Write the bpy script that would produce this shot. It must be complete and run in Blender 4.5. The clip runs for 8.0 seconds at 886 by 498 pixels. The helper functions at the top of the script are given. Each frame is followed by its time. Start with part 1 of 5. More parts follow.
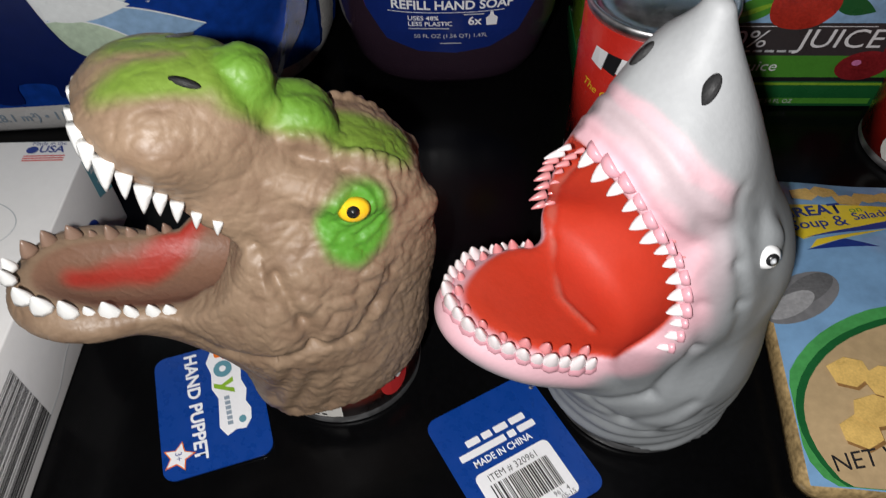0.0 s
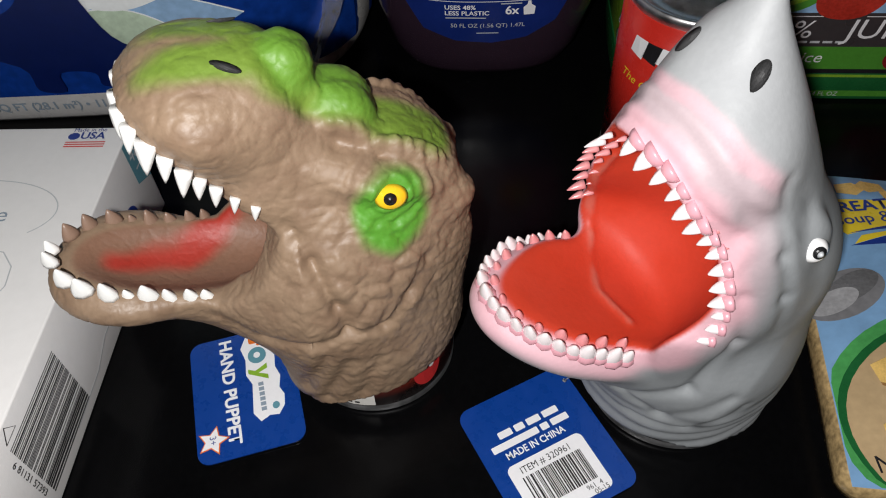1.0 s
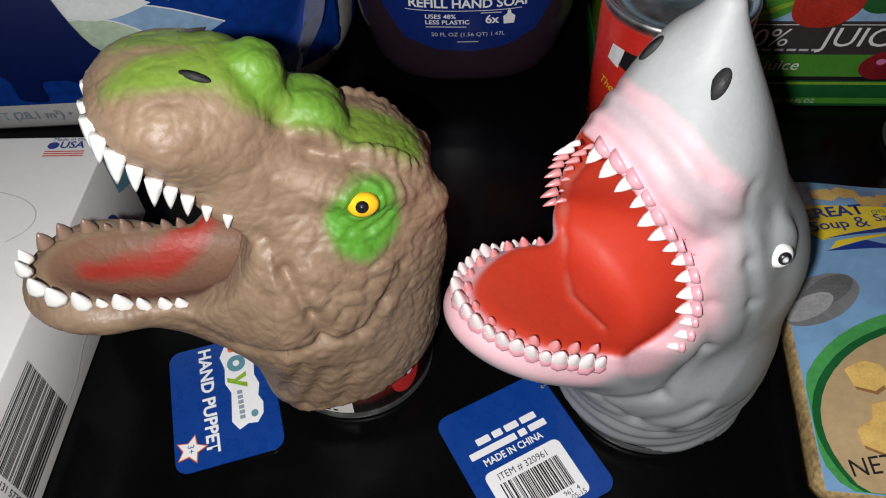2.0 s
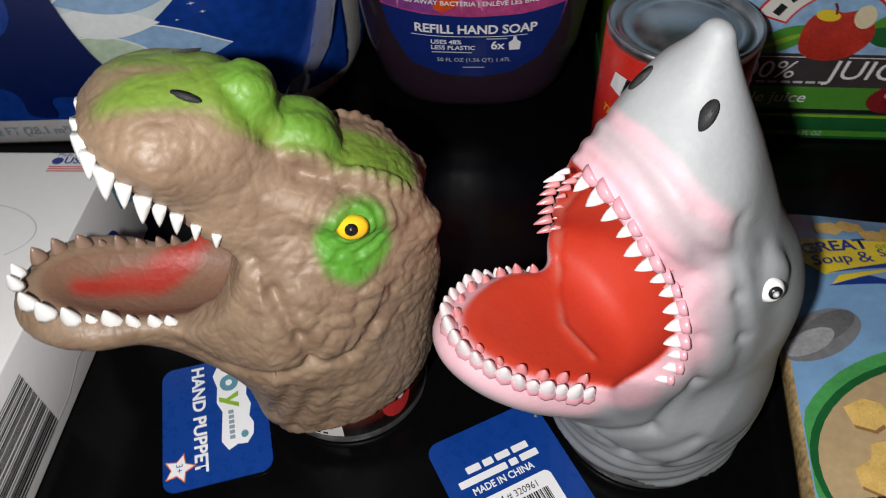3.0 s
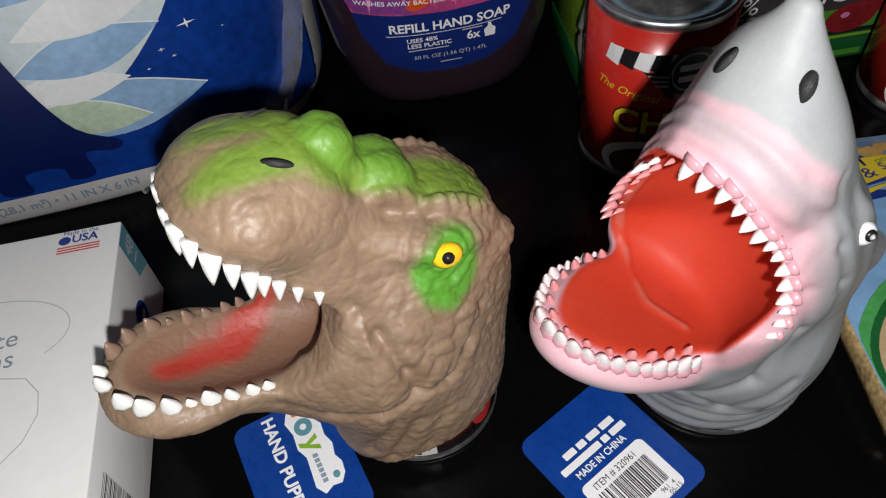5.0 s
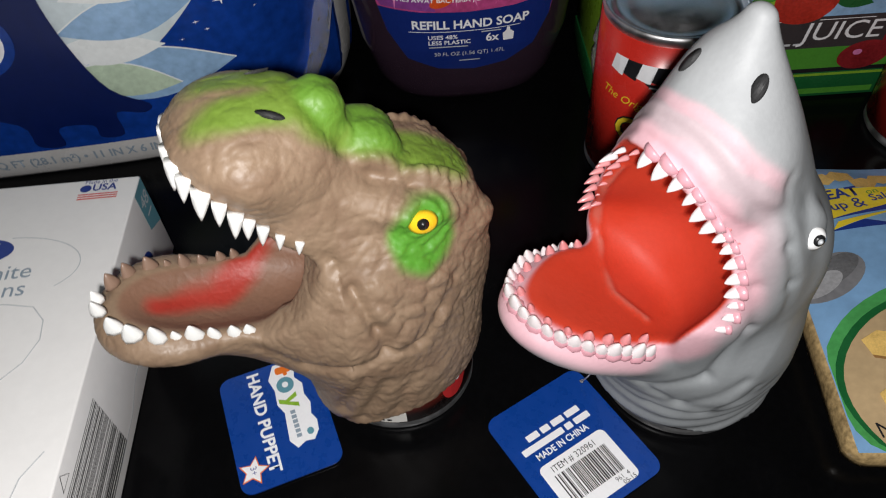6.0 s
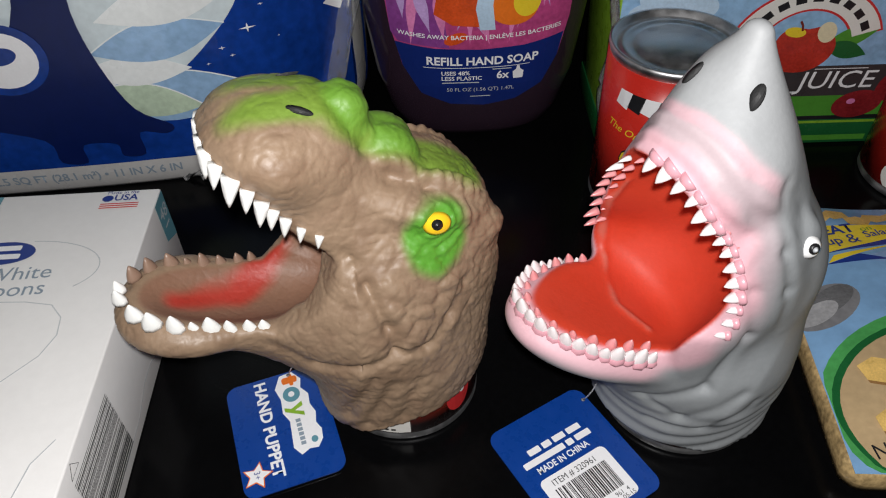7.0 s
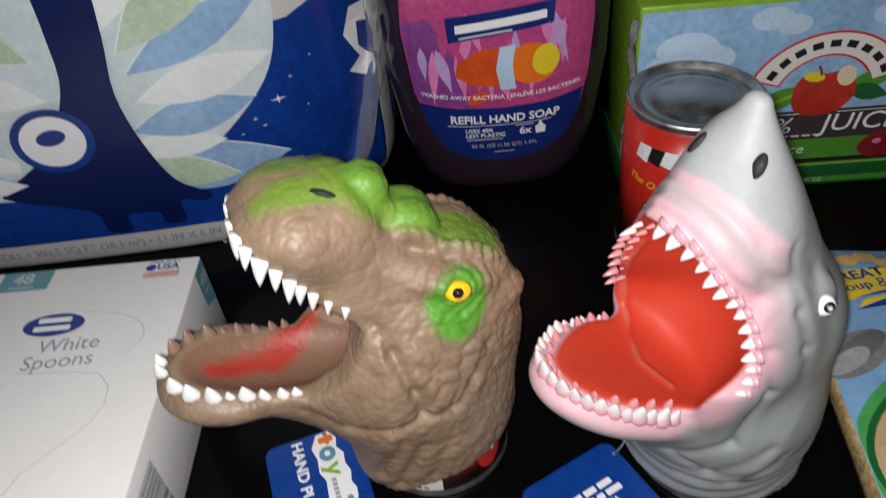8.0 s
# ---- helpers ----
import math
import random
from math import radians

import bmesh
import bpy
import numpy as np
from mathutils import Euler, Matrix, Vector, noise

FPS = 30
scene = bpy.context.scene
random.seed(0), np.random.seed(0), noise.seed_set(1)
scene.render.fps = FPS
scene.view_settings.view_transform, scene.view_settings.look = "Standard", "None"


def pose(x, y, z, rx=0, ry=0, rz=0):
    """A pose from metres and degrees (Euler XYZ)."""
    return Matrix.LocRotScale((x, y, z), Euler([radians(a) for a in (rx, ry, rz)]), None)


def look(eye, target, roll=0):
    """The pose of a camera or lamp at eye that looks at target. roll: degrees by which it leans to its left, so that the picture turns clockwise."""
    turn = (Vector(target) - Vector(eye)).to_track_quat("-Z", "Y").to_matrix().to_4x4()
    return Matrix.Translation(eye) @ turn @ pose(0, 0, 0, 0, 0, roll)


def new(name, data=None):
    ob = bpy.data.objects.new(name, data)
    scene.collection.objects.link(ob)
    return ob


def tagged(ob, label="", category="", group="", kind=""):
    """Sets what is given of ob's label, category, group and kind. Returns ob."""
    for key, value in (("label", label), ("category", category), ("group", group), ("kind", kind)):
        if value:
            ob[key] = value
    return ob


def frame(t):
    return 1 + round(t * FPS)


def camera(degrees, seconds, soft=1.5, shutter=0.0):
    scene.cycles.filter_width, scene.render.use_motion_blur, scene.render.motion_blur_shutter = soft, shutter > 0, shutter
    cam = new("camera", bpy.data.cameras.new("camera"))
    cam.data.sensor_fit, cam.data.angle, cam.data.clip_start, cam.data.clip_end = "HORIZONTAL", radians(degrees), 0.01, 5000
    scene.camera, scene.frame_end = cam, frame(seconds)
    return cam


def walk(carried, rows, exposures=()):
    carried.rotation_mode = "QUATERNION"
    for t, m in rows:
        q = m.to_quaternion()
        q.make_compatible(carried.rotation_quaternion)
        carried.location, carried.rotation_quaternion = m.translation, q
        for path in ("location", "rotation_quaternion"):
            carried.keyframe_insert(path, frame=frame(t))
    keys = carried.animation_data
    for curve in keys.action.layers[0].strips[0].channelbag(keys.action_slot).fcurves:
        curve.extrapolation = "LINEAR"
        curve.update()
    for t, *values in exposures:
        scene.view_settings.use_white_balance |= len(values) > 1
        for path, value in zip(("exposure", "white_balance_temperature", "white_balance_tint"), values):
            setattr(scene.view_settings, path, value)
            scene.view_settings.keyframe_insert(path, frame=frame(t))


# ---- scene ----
cam = camera(62.0, 8.0, soft=1.1, shutter=0.5)
PATH = [
    (0, (0.0452, -0.1576, 0.3214), (-0.0635, 0.4745, -0.4458), -0.96),
    (0.5, (0.0473, -0.1580, 0.3174), (-0.0484, 0.4593, -0.4635), 0.46),
    (1, (0.0428, -0.1583, 0.3187), (-0.1045, 0.4607, -0.4528), -2.91),
    (1.5, (0.0448, -0.1574, 0.3182), (-0.0924, 0.4607, -0.4559), -2.08),
    (1.7, (0.0489, -0.1588, 0.3191), (-0.0899, 0.4645, -0.4504), -2.56),
    (2.8, (0.0522, -0.1545, 0.3200), (-0.0908, 0.4814, -0.4384), -2.35),
    (3, (0.0587, -0.1547, 0.3188), (-0.1043, 0.4928, -0.4256), -2.26),
    (3.5, (0.0647, -0.1530, 0.3124), (-0.1344, 0.4828, -0.4333), -0.48),
    (4, (0.0604, -0.1510, 0.3146), (-0.1303, 0.4823, -0.4354), -2.75),
    (4.3, (0.0484, -0.1406, 0.3223), (-0.0039, 0.5123, -0.4333), -0.22),
    (4.5, (0.0171, -0.1454, 0.3311), (-0.0400, 0.4876, -0.4409), -4.94),
    (4.7, (-0.0010, -0.1453, 0.3312), (-0.0645, 0.4772, -0.4489), -8.07),
    (5.8, (0.0138, -0.1718, 0.3395), (-0.0525, 0.4897, -0.4075), -3.85),
    (6, (0.0206, -0.1741, 0.3345), (-0.0796, 0.4720, -0.4222), -4.29),
    (6.5, (0.0224, -0.1835, 0.3318), (-0.0845, 0.4938, -0.3961), -3.56),
    (7, (0.0177, -0.2001, 0.3280), (-0.0845, 0.5069, -0.3718), -1.88),
    (7.5, (0.0222, -0.2078, 0.3330), (-0.0981, 0.5048, -0.3582), -3.04),
    (8, (0.0267, -0.1982, 0.3453), (-0.1335, 0.5334, -0.3173), -6.66),
]
walk(cam, [(t, look(eye, target, roll)) for t, eye, target, roll in PATH])

# A black glossy table top in a dark room, lit by the light beside the lens.

# ---- light ----
world = bpy.data.worlds.new("night_room")
world.use_nodes = True
world.node_tree.nodes["Background"].inputs["Color"].default_value = (0.9, 0.92, 1.0, 1)
world.node_tree.nodes["Background"].inputs["Strength"].default_value = 0.0012
scene.world = world
flash = bpy.data.lights.new("phone_light", "POINT")
flash.shadow_soft_size, flash.energy, flash.color = 0.005, 6.9, (1.0, 0.98, 0.965)
flash_ob = new("phone_light", flash)
flash_ob.location = (0.021, -0.206, 0.352)


# ---- materials ----
def material(name, color=(0.5, 0.5, 0.5), rough=0.5, metal=0.0, vary=0.12, scale=60.0, bump=0.0, bump_scale=300.0,
             coat=0.0, through_light=0.0, paint=False, cells=0.0, cell_scale=180.0, spec=0.5):
    """A surface with two scales of colour variation, uneven gloss and fine relief."""
    m = bpy.data.materials.new(name)
    m.use_nodes = True
    nt = m.node_tree
    b = nt.nodes["Principled BSDF"]
    b.inputs["Metallic"].default_value = metal
    b.inputs["Coat Weight"].default_value = coat
    b.inputs["Coat Roughness"].default_value = 0.12
    b.inputs["Transmission Weight"].default_value = through_light
    b.inputs["Specular IOR Level"].default_value = spec
    co = nt.nodes.new("ShaderNodeTexCoord")
    n1, n2 = nt.nodes.new("ShaderNodeTexNoise"), nt.nodes.new("ShaderNodeTexNoise")
    n1.inputs["Scale"].default_value, n1.inputs["Detail"].default_value = scale, 4
    n2.inputs["Scale"].default_value, n2.inputs["Detail"].default_value = scale * 9, 3
    for n in (n1, n2):
        nt.links.new(co.outputs["Object"], n.inputs["Vector"])
    mix = nt.nodes.new("ShaderNodeMath")
    mix.operation = "ADD"
    nt.links.new(n1.outputs["Fac"], mix.inputs[0])
    nt.links.new(n2.outputs["Fac"], mix.inputs[1])
    ramp = nt.nodes.new("ShaderNodeMapRange")
    ramp.inputs["From Min"].default_value, ramp.inputs["From Max"].default_value = 0.6, 1.4
    ramp.inputs["To Min"].default_value, ramp.inputs["To Max"].default_value = 1 - vary, 1 + vary
    nt.links.new(mix.outputs[0], ramp.inputs["Value"])
    mul = nt.nodes.new("ShaderNodeVectorMath")
    mul.operation = "SCALE"
    if paint:
        at = nt.nodes.new("ShaderNodeAttribute")
        at.attribute_name = "paint"
        nt.links.new(at.outputs["Color"], mul.inputs[0])
    else:
        mul.inputs[0].default_value = color[:3]
    nt.links.new(ramp.outputs["Result"], mul.inputs["Scale"])
    nt.links.new(mul.outputs["Vector"], b.inputs["Base Color"])
    rr = nt.nodes.new("ShaderNodeMapRange")
    rr.inputs["From Min"].default_value, rr.inputs["From Max"].default_value = 0.3, 0.7
    rr.inputs["To Min"].default_value, rr.inputs["To Max"].default_value = rough * 0.8, min(1.0, rough * 1.2)
    nt.links.new(n1.outputs["Fac"], rr.inputs["Value"])
    nt.links.new(rr.outputs["Result"], b.inputs["Roughness"])
    last = None
    if cells:
        vo = nt.nodes.new("ShaderNodeTexVoronoi")
        vo.feature = "DISTANCE_TO_EDGE"
        vo.inputs["Scale"].default_value = cell_scale
        warp = nt.nodes.new("ShaderNodeVectorMath")
        warp.operation = "MULTIPLY_ADD"
        warp.inputs[1].default_value = (0.007, 0.007, 0.007)
        nt.links.new(n1.outputs["Color"], warp.inputs[0])
        nt.links.new(co.outputs["Object"], warp.inputs[2])
        nt.links.new(warp.outputs["Vector"], vo.inputs["Vector"])
        crease = nt.nodes.new("ShaderNodeMapRange")
        crease.interpolation_type = "SMOOTHSTEP"
        crease.inputs["From Max"].default_value = 0.22
        nt.links.new(vo.outputs["Distance"], crease.inputs["Value"])
        last = nt.nodes.new("ShaderNodeBump")
        last.inputs["Strength"].default_value, last.inputs["Distance"].default_value = cells, 0.0008
        nt.links.new(crease.outputs["Result"], last.inputs["Height"])
    if bump:
        nb = nt.nodes.new("ShaderNodeTexNoise")
        nb.inputs["Scale"].default_value, nb.inputs["Detail"].default_value = bump_scale, 5
        nt.links.new(co.outputs["Object"], nb.inputs["Vector"])
        bp = nt.nodes.new("ShaderNodeBump")
        bp.inputs["Strength"].default_value, bp.inputs["Distance"].default_value = bump, 0.001
        nt.links.new(nb.outputs["Fac"], bp.inputs["Height"])
        if last:
            nt.links.new(last.outputs["Normal"], bp.inputs["Normal"])
        last = bp
    if last:
        nt.links.new(last.outputs["Normal"], b.inputs["Normal"])
    return m


BLACK_GLASS = material("black_glass", (0.0022, 0.0022, 0.0025), 0.20, vary=0.3, scale=30, bump=0.03, bump_scale=700, spec=0.12)
WALL = material("dark_wall", (0.03, 0.028, 0.026), 0.8, bump=0.1, bump_scale=120)
RUBBER = material("painted_rubber", rough=0.52, paint=True, vary=0.10, scale=70, bump=0.18, bump_scale=420, cells=0.12, cell_scale=150)
SMOOTH_RUBBER = material("smooth_painted_rubber", rough=0.60, paint=True, vary=0.05, scale=50, bump=0.10, bump_scale=500)
TOOTH = material("white_tooth_paint", (0.82, 0.82, 0.80), 0.3, vary=0.06, scale=200)
BARE_TOOTH = material("unpainted_brown_tooth", (0.250, 0.160, 0.115), 0.40, vary=0.25, scale=200, coat=0.2)
SHARK_TOOTH = material("glossy_tooth_paint", (0.78, 0.71, 0.72), 0.12, vary=0.10, scale=200, coat=0.6)
PINK_TOOTH = material("pink_tooth_rubber", (0.68, 0.27, 0.28), 0.25, vary=0.12, scale=200, coat=0.3)
GUM = material("pink_gum_rubber", (0.62, 0.31, 0.36), 0.35, vary=0.10, scale=150, coat=0.2)
YELLOW_EYE = material("yellow_eye_paint", (0.85, 0.52, 0.02), 0.25, vary=0.05, scale=300)
NOSTRIL = material("matt_black_paint", (0.022, 0.022, 0.023), 0.65, vary=0.3, scale=300, bump=0.4, bump_scale=900)
BLACK_PAINT = material("black_paint", (0.012, 0.012, 0.013), 0.3, vary=0.2, scale=300, bump=0.2, bump_scale=900)
WHITE_GLOSS = material("white_gloss_paint", (0.8, 0.8, 0.8), 0.12, vary=0.03)
STEEL = material("tin_steel", (0.58, 0.58, 0.59), 0.46, metal=1.0, vary=0.12, scale=120)
RED_LABEL = material("red_label_paper", (0.50, 0.022, 0.014), 0.28, vary=0.08, scale=60, coat=0.2)
MAROON = material("maroon_label", (0.16, 0.018, 0.010), 0.28, vary=0.2, scale=80, coat=0.2)
CREAM = material("off_white_print", (0.72, 0.70, 0.66), 0.4, vary=0.05)
WHITE_CARD = material("white_carton", (0.79, 0.78, 0.77), 0.42, vary=0.03, scale=25, bump=0.06, bump_scale=700)
GREY_INK = material("grey_ink", (0.24, 0.30, 0.36), 0.4, vary=0.05)
PALE_INK = material("pale_grey_ink", (0.50, 0.52, 0.54), 0.4, vary=0.05)
TEAL_INK = material("teal_ink", (0.10, 0.26, 0.32), 0.4, vary=0.05)
BLUE_INK = material("blue_ink", (0.012, 0.035, 0.22), 0.35, vary=0.08)
RED_INK = material("red_ink", (0.55, 0.03, 0.03), 0.35, vary=0.08)
BLACK_INK = material("black_ink", (0.012, 0.012, 0.014), 0.4, vary=0.1)
WHITE_INK = material("white_ink", (0.80, 0.80, 0.82), 0.35, vary=0.04)
YELLOW_INK = material("yellow_ink", (0.75, 0.56, 0.03), 0.3, vary=0.06)
ORANGE_INK = material("orange_ink", (0.72, 0.16, 0.015), 0.3, vary=0.12)
GREEN_INK = material("green_ink", (0.07, 0.26, 0.03), 0.3, vary=0.12)
DARK_GREEN_INK = material("dark_green_ink", (0.012, 0.11, 0.03), 0.3, vary=0.12)
LIME_INK = material("lime_ink", (0.22, 0.40, 0.03), 0.3, vary=0.2, scale=120)
TAG_BLUE = material("blue_tag_card", (0.003, 0.042, 0.25), 0.3, vary=0.10, scale=220, coat=0.2)
NYLON = material("clear_nylon", (0.7, 0.7, 0.72), 0.15, through_light=0.7)


# ---- building ----
ROOT = {}


def thing(name, at, label, category, group="", kind=""):
    ob = new(name)
    ob.location = at
    ob.empty_display_size = 0.01
    ROOT[ob.name] = Matrix.Translation(at)
    return tagged(ob, label, category, group, kind)


def mesh_of(bm, smooth=True):
    me = bpy.data.meshes.new("m")
    bmesh.ops.recalc_face_normals(bm, faces=bm.faces[:])
    bm.to_mesh(me)
    bm.free()
    if smooth:
        me.polygons.foreach_set("use_smooth", [True] * len(me.polygons))
    return me


def part(name, shape, mat, parent, label="", at=None, smooth=True):
    """One mesh under a thing or a part; the mesh is in world metres unless a pose is given."""
    me = mesh_of(shape, smooth) if isinstance(shape, bmesh.types.BMesh) else shape
    me.name = name
    if not me.materials:
        me.materials.append(mat)
    ob = new(name, me)
    ob.parent = parent
    w = ROOT.get(parent.name)
    ob.matrix_parent_inverse = w.inverted() if w else Matrix()
    m = at if at is not None else Matrix()
    ob.matrix_basis = m
    ROOT[ob.name] = m.copy()
    return tagged(ob, label)


def loft(rings, closed_bottom=True, closed_top=True):
    """A skin over rings of points, all of one length."""
    bm = bmesh.new()
    vs = [[bm.verts.new(p) for p in r] for r in rings]
    n = len(vs[0])
    for a, b in zip(vs, vs[1:]):
        for i in range(n):
            bm.faces.new((a[i], a[(i + 1) % n], b[(i + 1) % n], b[i]))
    if closed_bottom:
        bm.faces.new(vs[0][::-1])
    if closed_top:
        bm.faces.new(vs[-1])
    return bm


def lathe(profile, at, n=64):
    """Turned round the upright axis through at: (radius, height) pairs from the bottom up."""
    return loft([[(at[0] + r * math.cos(2 * math.pi * i / n), at[1] + r * math.sin(2 * math.pi * i / n), at[2] + z) for i in range(n)] for r, z in profile])


def block(size, m, bevel=0.0, seg=2):
    bm = bmesh.new()
    bmesh.ops.create_cube(bm, size=1, matrix=m @ Matrix.Diagonal((*size, 1)))
    if bevel:
        bmesh.ops.bevel(bm, geom=bm.edges[:], offset=bevel, segments=seg, affect="EDGES", profile=0.5)
    return bm


def tube(points, r, n=8):
    rings = []
    for i, p in enumerate(points):
        a, b = Vector(points[max(0, i - 1)]), Vector(points[min(len(points) - 1, i + 1)])
        q = (b - a).to_track_quat("Z", "Y")
        rings.append([Vector(p) + q @ Vector((r * math.cos(2 * math.pi * k / n), r * math.sin(2 * math.pi * k / n), 0)) for k in range(n)])
    return loft(rings)


# ---- printing on surfaces ----
def flat(origin, right, up):
    """A plane to print on: (u, v, lift) to a place."""
    o, r, u = Vector(origin), Vector(right).normalized(), Vector(up).normalized()
    nrm = r.cross(u)
    return lambda a, b, lift: o + r * a + u * b + nrm * lift


def round_side(cx, cy, cz, radius, heading):
    """An upright cylinder to print on; u runs round it from the heading in degrees, v up."""
    def f(a, b, lift):
        t = radians(heading) + a / radius
        return Vector((cx + (radius + lift) * math.cos(t), cy + (radius + lift) * math.sin(t), cz + b))
    return f


def printed(name, outline, surf, mat, parent, lift=0.0003, step=0.006, label="", cut=True):
    """A flat printed shape with a given outline, laid on a surface."""
    bm = bmesh.new()
    bm.faces.new([bm.verts.new((x, y, 0)) for x, y in outline])
    if cut:
        xs, ys = [p[0] for p in outline], [p[1] for p in outline]
        for axis, lo, hi in ((0, min(xs), max(xs)), (1, min(ys), max(ys))):
            k = int((hi - lo) / step)
            for i in range(1, k + 1):
                co, no = Vector((0, 0, 0)), Vector((0, 0, 0))
                co[axis], no[axis] = lo + (hi - lo) * i / (k + 1), 1
                bmesh.ops.bisect_plane(bm, geom=bm.verts[:] + bm.edges[:] + bm.faces[:], plane_co=co, plane_no=no)
    bmesh.ops.triangulate(bm, faces=[f for f in bm.faces if len(f.verts) > 4])
    for v in bm.verts:
        v.co = surf(v.co.x, v.co.y, lift)
    me = bpy.data.meshes.new(name)
    bm.to_mesh(me)
    bm.free()
    return part(name, me, mat, parent, label)


def words(name, text, size, surf, mat, parent, at=(0, 0), turn=0.0, lift=0.0005, align="CENTER", squeeze=1.0, bold=0.0, arc=0.0, shear=0.0):
    """Lettering laid on a surface: size is the height of a capital."""
    cu = bpy.data.curves.new(name, "FONT")
    cu.body, cu.size, cu.align_x, cu.align_y, cu.offset, cu.shear = text, size / 0.69, align, "CENTER", bold * size, shear
    cu.resolution_u = 3
    ob = bpy.data.objects.new(name, cu)
    me = bpy.data.meshes.new_from_object(ob)
    bpy.data.objects.remove(ob)
    bpy.data.curves.remove(cu)
    c, s = math.cos(radians(turn)), math.sin(radians(turn))
    for v in me.vertices:
        x, y = v.co.x * squeeze, v.co.y
        y += arc * x * x
        v.co = surf(at[0] + x * c - y * s, at[1] + x * s + y * c, lift)
    me.materials.clear()
    return part(name, me, mat, parent)


def rect(x0, y0, x1, y1, r=0.0, n=4):
    if not r:
        return [(x0, y0), (x1, y0), (x1, y1), (x0, y1)]
    out = []
    for cx, cy, a0 in ((x1 - r, y0 + r, -90), (x1 - r, y1 - r, 0), (x0 + r, y1 - r, 90), (x0 + r, y0 + r, 180)):
        out += [(cx + r * math.cos(radians(a0 + 90 * i / n)), cy + r * math.sin(radians(a0 + 90 * i / n))) for i in range(n + 1)]
    return out


def oval(cx, cy, rx, ry, n=28, turn=0.0):
    c, s = math.cos(radians(turn)), math.sin(radians(turn))
    return [(cx + rx * math.cos(a) * c - ry * math.sin(a) * s, cy + rx * math.cos(a) * s + ry * math.sin(a) * c)
            for a in (2 * math.pi * i / n for i in range(n))]


def blade(x0, y0, x1, y1, fat, lean=0.5, n=12):
    """A leaf or petal outline from one tip to the other."""
    dx, dy = x1 - x0, y1 - y0
    w = lambda t: fat * math.sin(math.pi * t ** (2 * lean))
    up = [(x0 + dx * t - dy * w(t), y0 + dy * t + dx * w(t)) for t in (i / n for i in range(n + 1))]
    dn = [(x0 + dx * t + dy * w(t), y0 + dy * t - dx * w(t)) for t in (i / n for i in range(n - 1, 0, -1))]
    return up + dn


def barcode(surf, parent, x0, y0, w, h, seed, along=0):
    rnd = random.Random(seed)
    x = 0.0
    unit = w / 95
    while x < w - unit:
        k = rnd.choice((1, 1, 1, 2, 2, 3)) * unit
        box = rect(x0 + x, y0, min(x0 + x + k, x0 + w), y0 + h) if not along else rect(x0, y0 + x, x0 + h, min(y0 + x + k, y0 + w))
        printed("barcode_bar", box, surf, BLACK_INK, parent, 0.0004, cut=False)
        x += k + rnd.choice((1, 1, 2, 3)) * unit


# ---- modelled rubber: solids blended as distance fields ----
def egg(p, c, r, pitch=0.0):
    """Distance to an ellipsoid at c with half-axes r, nose lifted by pitch degrees."""
    f, l, z = p[0] - c[0], p[1] - c[1], p[2] - c[2]
    if pitch:
        k, s = math.cos(radians(pitch)), math.sin(radians(pitch))
        f, z = f * k + z * s, z * k - f * s
    k0 = np.sqrt((f / r[0]) ** 2 + (l / r[1]) ** 2 + (z / r[2]) ** 2)
    k1 = np.sqrt((f / r[0] ** 2) ** 2 + (l / r[1] ** 2) ** 2 + (z / r[2] ** 2) ** 2)
    return k0 * (k0 - 1) / np.maximum(k1, 1e-6)


def limb(p, a, b, ra, rb):
    """Distance to a tapered rod with round ends."""
    d = [b[i] - a[i] for i in range(3)]
    t = np.clip(sum((p[i] - a[i]) * d[i] for i in range(3)) / sum(x * x for x in d), 0, 1)
    return np.sqrt(sum((p[i] - a[i] - t * d[i]) ** 2 for i in range(3))) - (ra + (rb - ra) * t)


def blend(a, b, k):
    h = np.clip(0.5 + 0.5 * (b - a) / k, 0, 1)
    return b + (a - b) * h - k * h * (1 - h)


def carve(a, b, k):
    return -blend(-a, b, k)


def meet(a, b, k):
    return -blend(-a, -b, k)


def step_up(x, lo, hi):
    t = np.clip((x - lo) / (hi - lo), 0, 1)
    return t * t * (3 - 2 * t)


